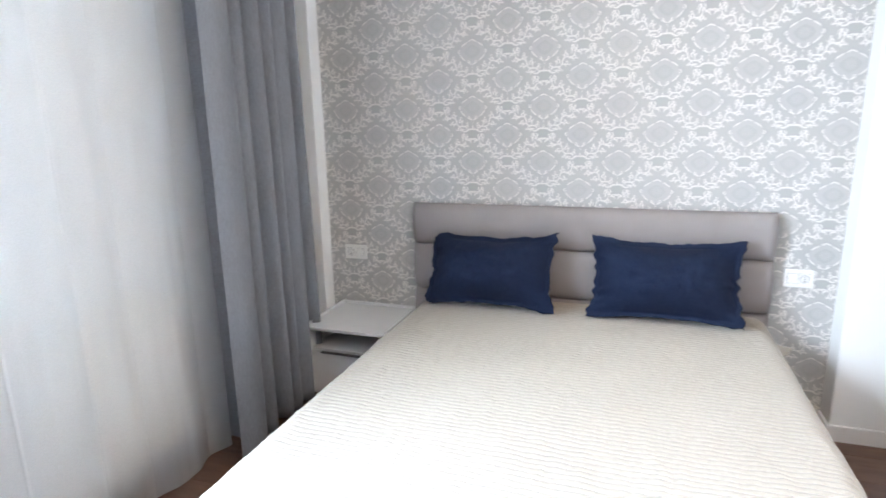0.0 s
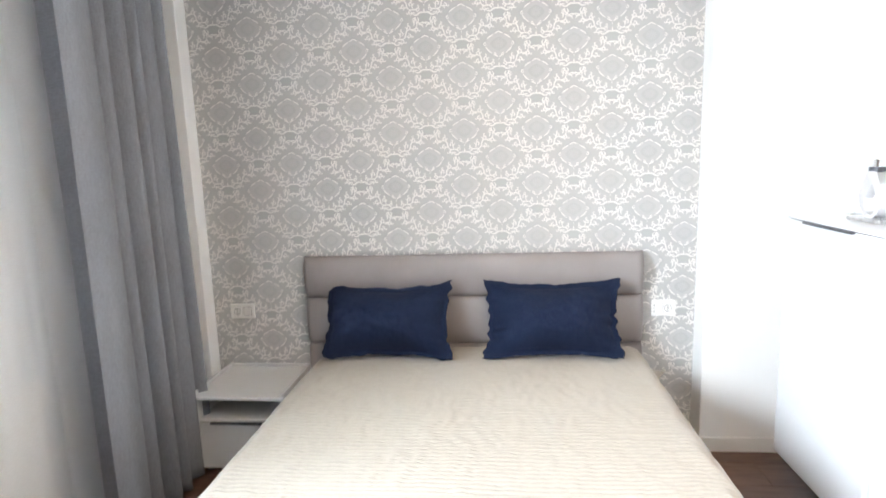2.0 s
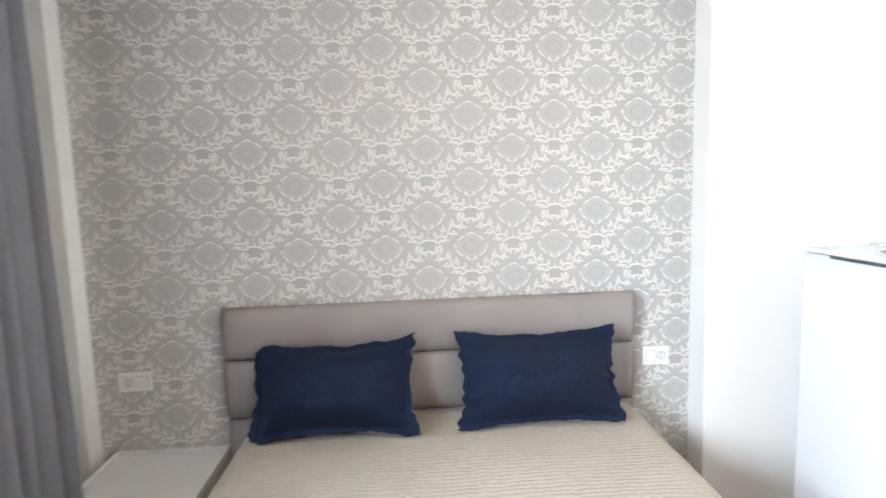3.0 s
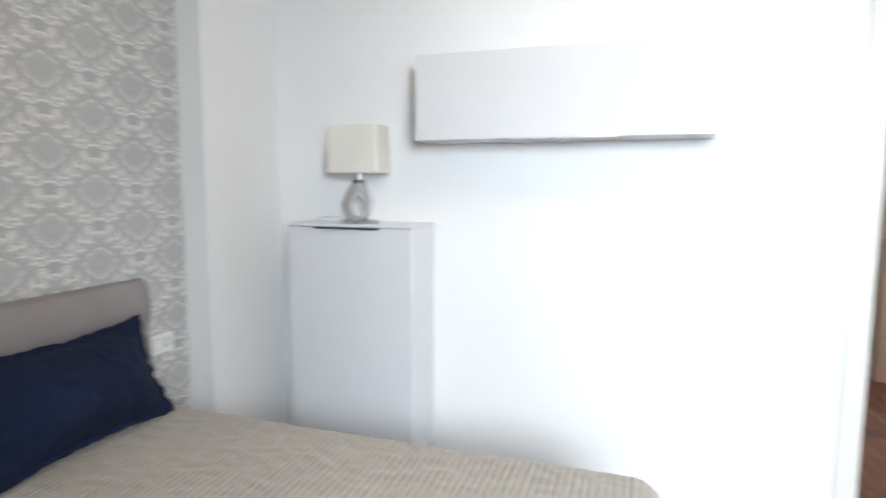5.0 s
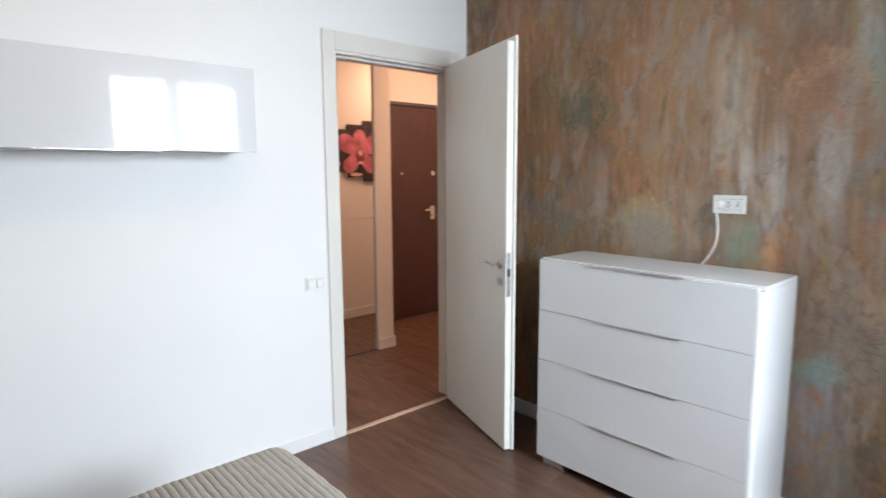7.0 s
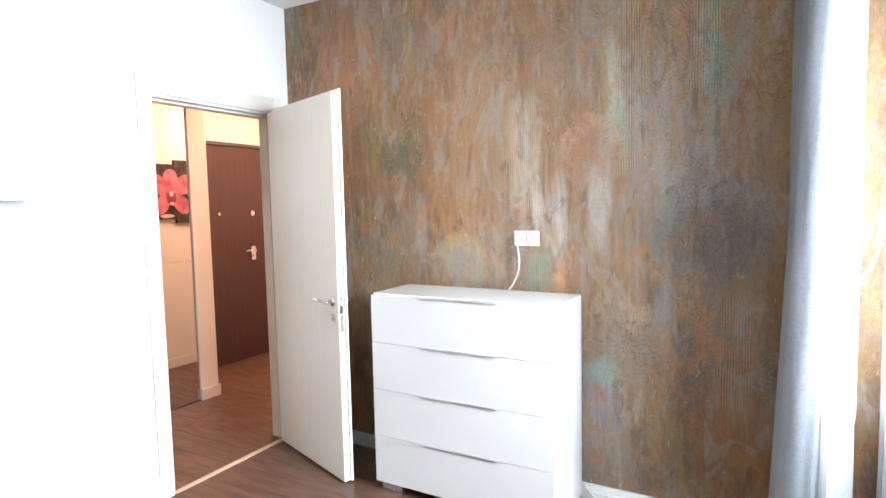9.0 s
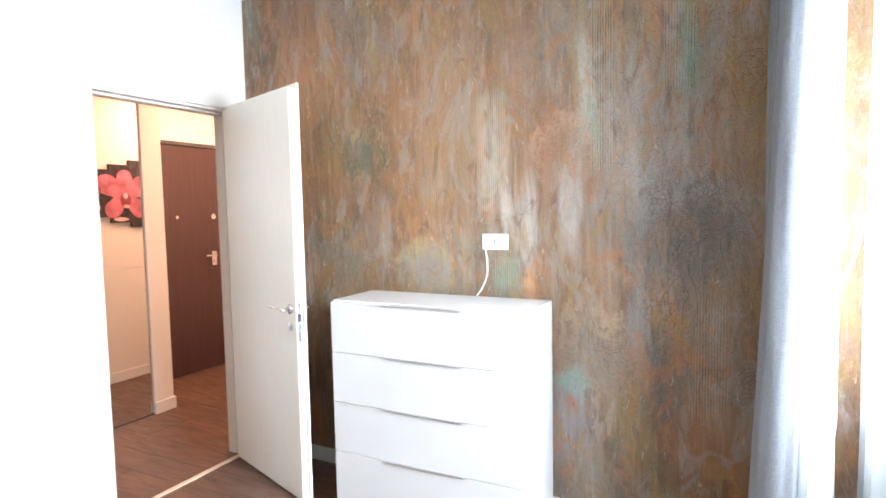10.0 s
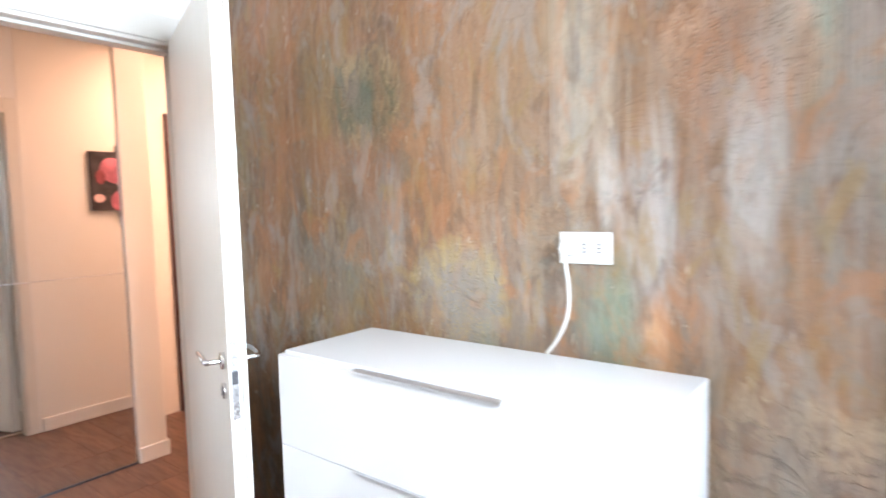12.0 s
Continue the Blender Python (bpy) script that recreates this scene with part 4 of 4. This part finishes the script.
part("handle", box(NX0 + 0.09, NX1 - 0.09, NY0 - 0.030, NY0 - 0.010, 0.2625, 0.268, 0.001), dark_metal, dr, "dark grey edge pull")
for x in (NX0 + 0.04, NX1 - 0.04):
    for y in (NY0 + 0.04, NY1 - 0.04):
        part("foot", rod((x, y, 0.0), (x, y, 0.031), 0.018), dark_metal, ns)

# ---- dresser ----
ds = thing("dresser", (0.21, -3.44, 0.0), "white gloss dresser with four drawers and steel edge pulls", "dresser")
BX0, BX1, BYF, BYB = -0.287, 0.705, -3.283, -3.62
rr = 0.020
pts = [(BX0, BYB), (BX0 + 0.022, BYB), (BX0 + 0.022, BYF + 0.021), (BX0 + rr, BYF + 0.021)]
pts += [(BX0 + rr - rr * math.sin(t * math.pi / 16), BYF + 0.021 - rr + rr * math.cos(t * math.pi / 16)) for t in range(1, 9)]
part("side_panel", plate(pts, "z", 0.045, 1.033), gloss_white_soft, ds, "side panel with a rounded front edge")
part("side_panel", box(BX1 - 0.02, BX1, BYB, BYF, 0.045, 1.033, 0.002), gloss_white_soft, ds)
part("back_panel", box(BX0 + 0.022, BX1 - 0.02, BYB, BYB + 0.012, 0.05, 1.033), gloss_white_soft, ds)
part("bottom", box(BX0 + 0.022, BX1 - 0.02, BYB + 0.012, BYF - 0.01, 0.045, 0.065), gloss_white_soft, ds)
part("top", box(BX0, BX1 + 0.004, BYB, BYF - 0.001, 1.0335, 1.052, 0.002), gloss_white, ds)
for z0, z1 in ((0.052, 0.3012), (0.3032, 0.5492), (0.5512, 0.7962), (0.7982, 1.0445)):
    f = part("drawer_front", box(BX0 + 0.0224, BX1 + 0.005, BYF + 0.001, BYF + 0.021, z0, z1, 0.0015), gloss_white, ds)
    bm = box(0.008, 0.418, BYF + 0.002, BYF + 0.0275, z1 + 0.0003, z1 + 0.0019, 0.0004)
    box(0.008, 0.418, BYF + 0.0257, BYF + 0.0275, z1 - 0.004, z1 + 0.0002, 0.0004, bm=bm)
    part("handle", bm, satin_steel, f, "satin steel edge pull")
    part("drawer_box", box(BX0 + 0.03, BX1 - 0.03, BYB + 0.03, BYF, z0 + 0.02, z1 - 0.05), gloss_white_soft, f)
for x0, x1 in ((0.565, 0.690), (BX0 + 0.01, BX0 + 0.135)):
    for y0, y1 in ((BYF - 0.045, BYF - 0.005), (BYB + 0.01, BYB + 0.05)):
        part("foot", box(x0, x1, y0, y1, 0.0, 0.045, 0.003), aluminium, ds, "grey metal foot")


# ---- sockets and switch ----
def socket_plate(name, axis, at, w, h, label, holes, cat="socket"):
    """A wall plate at its centre, on a wall facing +y, -y or -x. holes: offsets of round inserts, or of keys."""
    x, y, z = at
    t = thing(name, at, label, cat)

    def slab(a0, a1, z0, z1, d0, d1, bev):
        if axis == "x":
            return box(x - d1, x - d0, y + a0, y + a1, z + z0, z + z1, bev)
        s = 1 if axis == "+y" else -1
        return box(x + a0, x + a1, y + s * d0, y + s * d1, z + z0, z + z1, bev)
    part("frame", slab(-w / 2, w / 2, -h / 2, h / 2, 0.0005, 0.009, 0.0035), white_plastic, t)
    for kind, off in holes:
        # grey sheet in place of the shade in the joint round each insert
        part("shade_gap", slab(off - 0.0218, off + 0.0218, -0.0235, 0.0235, 0.0085, 0.0094, 0.0005), dark_plastic, t)
        if kind == "key":
            part("key", slab(off - 0.020, off + 0.020, -0.022, 0.022, 0.0085, 0.0125, 0.002), white_plastic, t)
        else:
            part("insert", slab(off - 0.021, off + 0.021, -0.0225, 0.0225, 0.0085, 0.0115, 0.002), white_plastic, t)
            if kind == "round":
                s = 1 if axis == "+y" else -1
                cup = part("cup", rod((x + off, y + s * 0.0112, z), (x + off, y + s * 0.0122, z), 0.0185, 24), dark_plastic, t)
                part("cup_core", rod((x + off, y + s * 0.0121, z), (x + off, y + s * 0.0130, z), 0.0155, 24), white_plastic, cup)
            for dz in (-0.009, 0.0, 0.009):
                if axis == "x":
                    break
                s = 1 if axis == "+y" else -1
                part("hole", rod((x + off, y + s * 0.0126, z + dz), (x + off, y + s * 0.0134, z + dz), 0.0030, 8), black_gap, t)
    return t


dark_plastic = plain("grey_plastic", (0.30, 0.30, 0.30), 0.4)
socket_plate("wall_socket", "-y", (-1.225, -0.004, 0.695), 0.135, 0.082, "white wall socket plate with a switch above the nightstand", (("round", -0.028), ("key", 0.028)))
socket_plate("wall_socket", "-y", (0.965, -0.004, 0.695), 0.115, 0.082, "white wall socket plate beside the headboard", (("round", 0.022), ("key", -0.024)))
socket_plate("light_switch", "x", (XE, -2.568, 0.888), 0.115, 0.080, "white light switch plate beside the room door", (("key", -0.026), ("key", 0.026)), "switch")
socket_plate("wall_socket", "+y", (0.012, YS, 1.317), 0.138, 0.080, "white wall socket plate on the decorative plaster", (("plain", -0.038), ("plain", 0.0)))
plug = thing("power_plug", (0.052, YS + 0.012, 1.317), "white plug with a cable running down behind the dresser", "plug")
part("plug_body", rod((0.052, YS + 0.0118, 1.317), (0.052, YS + 0.040, 1.317), 0.021, 20, r2=0.015), white_plastic, plug)
part("cable", tube([(0.052, YS + 0.036, 1.312), (0.050, YS + 0.040, 1.285), (0.045, YS + 0.032, 1.22), (0.050, YS + 0.028, 1.15), (0.078, YS + 0.028, 1.085), (0.115, YS + 0.030, 1.03), (0.13, YS + 0.03, 0.95), (0.10, YS + 0.03, 0.6), (0.0, YS + 0.03, 0.1)], 0.0045), white_plastic, plug, smooth=True)
# cable duct on the skirting beside the dresser
duct = thing("cable_duct", (-0.6, YS + 0.02, 0.0), "white plastic cable duct along the baseboard", "duct")
part("duct_body", box(-1.15, -0.33, YS + 0.0135, YS + 0.032, 0.0, 0.055, 0.004), white_plastic, duct)
part("loose_cable", tube([(-0.30, YS + 0.045, 0.09), (-0.36, YS + 0.05, 0.03), (-0.45, YS + 0.06, 0.008), (-0.7, YS + 0.06, 0.007), (-1.0, YS + 0.07, 0.007)], 0.006), white_plastic, duct, smooth=True)

# ---- tall hanging cabinet with the table lamp ----
tc = thing("shoe_cabinet", (1.50, -0.68, 0.145), "tall shallow white cabinet hanging on the wall", "cabinet")
TY0, TY1, TX = -0.984, -0.372, 1.355
part("body", box(TX + 0.022, XE - 0.001, TY0, TY1, 0.145, 1.178, 0.003), gloss_white_soft, tc)
part("top", box(TX + 0.001, XE - 0.001, TY0, TY1, 1.1785, 1.192, 0.002), gloss_white, tc)
td = part("door", box(TX, TX + 0.020, TY0 + 0.001, TY1 - 0.001, 0.142, 1.176, 0.002), gloss_white, tc)
part("handle", box(TX - 0.016, TX + 0.010, -0.830, -0.520, 1.1700, 1.1782, 0.0006), dark_metal, td, "dark steel edge pull")

lamp = thing("table_lamp", (1.52, -0.652, 1.192), "table lamp with cream cloth shade and silver looped base", "lamp")


def rounded(cx, cy, hx, hy, r, n=6):
    """Outline of a rounded rectangle in plan."""
    out = []
    for q, (sx, sy) in enumerate(((1, 1), (-1, 1), (-1, -1), (1, -1))):
        for i in range(n + 1):
            a = math.pi / 2 * (q + i / n)
            out.append((cx + sx * (hx - r) + r * math.cos(a), cy + sy * (hy - r) + r * math.sin(a)))
    return out


bm = bmesh.new()
loops = [[bm.verts.new((x, y, z)) for x, y in rounded(1.52, -0.655, hx, hy, 0.016)] for z, hx, hy in ((1.418, 0.078, 0.130), (1.632, 0.076, 0.126), (1.632, 0.073, 0.123), (1.418, 0.075, 0.127))]
for a, b in zip(loops, loops[1:] + loops[:1]):
    for i in range(len(a)):
        bm.faces.new((a[i], a[(i + 1) % len(a)], b[(i + 1) % len(a)], b[i]))
part("shade", bm, lamp_shade_cloth, lamp, "cream cloth shade with rounded corners")
# base: a flat loop in the shape of a drop, widest near the foot
outer, inner = [], []
for i in range(48):
    t = 6.28319 * i / 48
    s, c = math.sin(t), math.cos(t)
    zz = 1.288 + 0.086 * c
    wide = 0.060 * (1 - 0.62 * max(0, c)) * abs(s) ** 0.85 * (1 if s >= 0 else -1)
    outer.append((-0.652 + wide + (0.018 if s >= 0 else -0.018) * (0.5 + 0.5 * c), zz))
    inner.append((-0.652 + 0.036 * s * (1 - 0.80 * max(0, c)), 1.272 + 0.058 * c))
bm = bmesh.new()
lo, li, ro, ri = ([bm.verts.new((x, p[0], p[1])) for p in pts2] for x, pts2 in ((1.500, outer), (1.504, inner), (1.540, outer), (1.536, inner)))
for i in range(48):
    j = (i + 1) % 48
    bm.faces.new((lo[i], lo[j], li[j], li[i])), bm.faces.new((ro[j], ro[i], ri[i], ri[j]))
    bm.faces.new((lo[j], lo[i], ro[i], ro[j])), bm.faces.new((li[i], li[j], ri[j], ri[i]))
part("loop_base", bm, lamp_silver, lamp, "silver drop-shaped loop")
part("foot", box(1.470, 1.570, -0.735, -0.570, 1.1925, 1.204, 0.003), aluminium, lamp)
part("neck", rod((1.52, -0.652, 1.372), (1.52, -0.652, 1.45), 0.013), chrome, lamp)
part("collar", rod((1.52, -0.652, 1.374), (1.52, -0.652, 1.388), 0.028, 24), dark_metal, lamp)
part("bulb_holder", rod((1.52, -0.652, 1.45), (1.52, -0.652, 1.50), 0.019), white_plastic, lamp)
part("shade_carrier", rod((1.43, -0.652, 1.455), (1.61, -0.652, 1.455), 0.003), chrome, lamp)
part("cord", tube([(1.58, -0.60, 1.199), (1.60, -0.52, 1.205), (1.60, -0.44, 1.212), (1.59, -0.39, 1.200), (1.615, -0.375, 1.198)], 0.0035), white_plastic, lamp, smooth=True)

# ---- wall cabinet ----
wc = thing("wall_cabinet", (1.53, -1.58, 1.56), "long white gloss cabinet hanging high on the wall", "cabinet")
CY0, CY1, CX = -2.184, -0.977, 1.411
part("body", box(CX + 0.021, XE - 0.001, CY0 + 0.03, CY1 - 0.002, 1.552, 1.898, 0.003), gloss_white_soft, wc)
flapd = part("flap_door", box(CX, CX + 0.020, CY0, CY1, 1.552, 1.902, 0.002), gloss_white, wc)
part("handle", box(CX - 0.010, CX + 0.012, -1.80, -1.38, 1.5485, 1.5515, 0.0006), aluminium, flapd, "steel edge pull")

# ---- radiator behind the sheer curtain ----
rad = thing("radiator", (-1.56, -1.33, 0.1), "cream panel radiator under the sheer curtain", "radiator")
part("front_panel", box(-1.545, -1.530, -1.66, -1.02, 0.10, 0.71, 0.006), radiator_paint, rad)
part("rear_panel", box(-1.60, -1.585, -1.66, -1.02, 0.10, 0.71, 0.006), radiator_paint, rad)
for k in range(16):
    y = -1.64 + k * 0.04
    part("fin", box(-1.584, -1.546, y, y + 0.004, 0.12, 0.70), radiator_paint, rad)
part("top_grille", box(-1.60, -1.53, -1.662, -1.018, 0.711, 0.722, 0.002), radiator_paint, rad)
part("dial", rod((-1.531, -1.615, 0.675), (-1.522, -1.615, 0.675), 0.024, 20), dark_plastic, rad, "grey control dial")
part("label_strip", box(-1.531, -1.5285, -1.645, -1.600, 0.615, 0.622), dark_plastic, rad)
part("valve", rod((-1.565, -1.72, 0.66), (-1.565, -1.662, 0.66), 0.020), white_plastic, rad)
part("pipe", rod((-1.565, -1.70, 0.0), (-1.565, -1.70, 0.66), 0.008), radiator_paint, rad)


# ---- curtains ----
def curtain(name, y0, y1, x, depth, folds, mat, label, seed, nu=220, flare=0.0, panel=0.0, zt=ZC - 0.03, zb=0.015, thick=0.002, soft=0.75):
    """A hanging cloth along the window wall: round pleats with sharp valleys that wander towards the hem; panel: share of a flat first pleat."""
    def fn(u, v):
        z = zb + (zt - zb) * v
        low = 1 - v
        w = u + 0.018 * noise.noise((u * 5, v * 1.2, seed)) * (0.3 + low)
        if panel and w < panel:
            a, k, n = w / panel, 1.60, 0
            lobe = 0.85 + 0.15 * math.sin(math.pi * max(0.0, a) / 0.74) if a < 0.74 else max(-0.25, 0.85 - 1.10 * (a - 0.74) / 0.08)
        else:
            c = (w - panel) / (1 - panel) * folds
            c += 0.16 * math.sin(c * 2.4 + seed)
            n = math.floor(c)
            a = c - n
            k = 0.62 + 0.45 * abs(noise.noise((n * 1.7, 0.5, seed)))
            lobe = math.sin(math.pi * a) ** soft
        amp = depth * (0.88 + 0.24 * low) * k
        yy = y0 + (y1 - y0) * u + flare * low * (u - 0.5) * 2
        return (x + amp * (2 * lobe - 1) + 0.006 * noise.noise((w * 16, v * 4, seed)), yy, z)
    ob = part(name, sheet(nu, 40, fn), mat, smooth=True)
    if thick > 0.001:
        s2 = ob.modifiers.new("thickness", "SOLIDIFY")
        s2.thickness = thick
    return tagged(ob, label, "curtain")


curtain("curtain", -1.055, -0.34, -1.330, 0.074, 5.0, grey_cloth, "long grey cloth curtain hanging in folds to the floor", 1.3, flare=0.035, panel=0.31)
south_curtain = curtain("curtain", -3.672, -3.30, -1.190, 0.070, 4.0, grey_cloth, "long grey cloth curtain beside the plaster wall", 4.1, flare=0.03)


def front_fold(u, v):
    """The curtain's last broad fold, turned towards the room and drifting away from the window at the hem."""
    low = 1 - v
    x = -1.165 + 0.095 * low ** 1.3 - (0.115 + 0.03 * low) * u
    y = -3.235 + 0.028 * math.sin(math.pi * u) + 0.02 * low + 0.004 * noise.noise((u * 5, v * 6, 2.2))
    y -= 0.06 * max(0.0, (0.14 - u) / 0.14) ** 2 + 0.05 * max(0.0, (u - 0.86) / 0.14) ** 2
    return (x, y, 0.015 + (ZC - 0.045) * v)


fold = part("front_fold", sheet(40, 40, front_fold), grey_cloth, south_curtain, smooth=True)
fold.modifiers.new("thickness", "SOLIDIFY").thickness = 0.002
curtain("sheer_curtain", -2.22, -1.50, -1.475, 0.030, 4.0, sheer_cloth, "white sheer voile curtain in soft folds", 7.7, nu=240, thick=0.0006, soft=1.4)
curtain("sheer_curtain", -1.80, -0.965, -1.410, 0.022, 3.6, sheer_cloth, "white sheer voile curtain overlapping the next one", 3.3, nu=240, thick=0.0006, soft=1.5)
curtain("sheer_curtain", -1.02, -0.74, -1.560, 0.022, 3.0, sheer_cloth, "white sheer voile curtain end behind the grey curtain", 6.1, thick=0.0006, soft=1.2)
curtain("sheer_curtain", -3.42, -3.16, -1.295, 0.055, 3.0, sheer_cloth, "white sheer voile curtain gathered beside the grey curtain", 2.9, thick=0.0006, soft=1.0)
curtain("sheer_curtain", -3.50, -3.22, -1.462, 0.030, 4.0, sheer_cloth, "white sheer voile curtain gathered at the window's end", 5.9, thick=0.0006, soft=1.2)
rail = structure("curtain_rail", box(-1.50, -1.28, YS + 0.01, -0.11, ZC - 0.03, ZC, 0.003), trim_paint, "white curtain rail on the ceiling", "rail")

# ---- floor of laminate planks, last ----
PL, PW = 1.29, 0.192
meshes = {}


def plank_mesh(length, width):
    key = (round(length, 3), round(width, 3))
    if key not in meshes:
        bm = box(0, key[0] - 0.0012, 0, key[1] - 0.0012, -0.012, 0.0)
        top = [e for e in bm.edges if all(v.co.z > -0.001 for v in e.verts)]
        bmesh.ops.bevel(bm, geom=top, offset=0.0012, segments=1, affect="EDGES")
        me = bpy.data.meshes.new("plank")
        bm.to_mesh(me), bm.free()
        me.materials.append(floor_wood)
        meshes[key] = me
    return meshes[key]


def planked(name, x0, x1, y0, y1, label, seed):
    base = structure(name, box(x0, x1, y0, y1, -0.10, -0.013), black_gap, label, "floor")
    rnd = random.Random(seed)
    y = y0
    while y < y1 - 0.001:
        w = min(PW, y1 - y)
        x = x0 - rnd.uniform(0.0, PL * 0.8)
        while x < x1 - 0.001:
            a, b = max(x, x0), min(x + PL, x1)
            if b - a > 0.01:
                ob = new("plank", plank_mesh(b - a, w))
                ob.location = (a, y, 0)
                ob.parent = base
            x += PL
        y += PW


planked("floor", XW - 0.02, XE + 0.005, YS - 0.02, 0.0, "brown laminate plank floor of the bedroom", 3)
planked("hall_floor", XE + 0.005, 3.7, -5.6, -1.6, "brown laminate plank floor of the hall", 8)
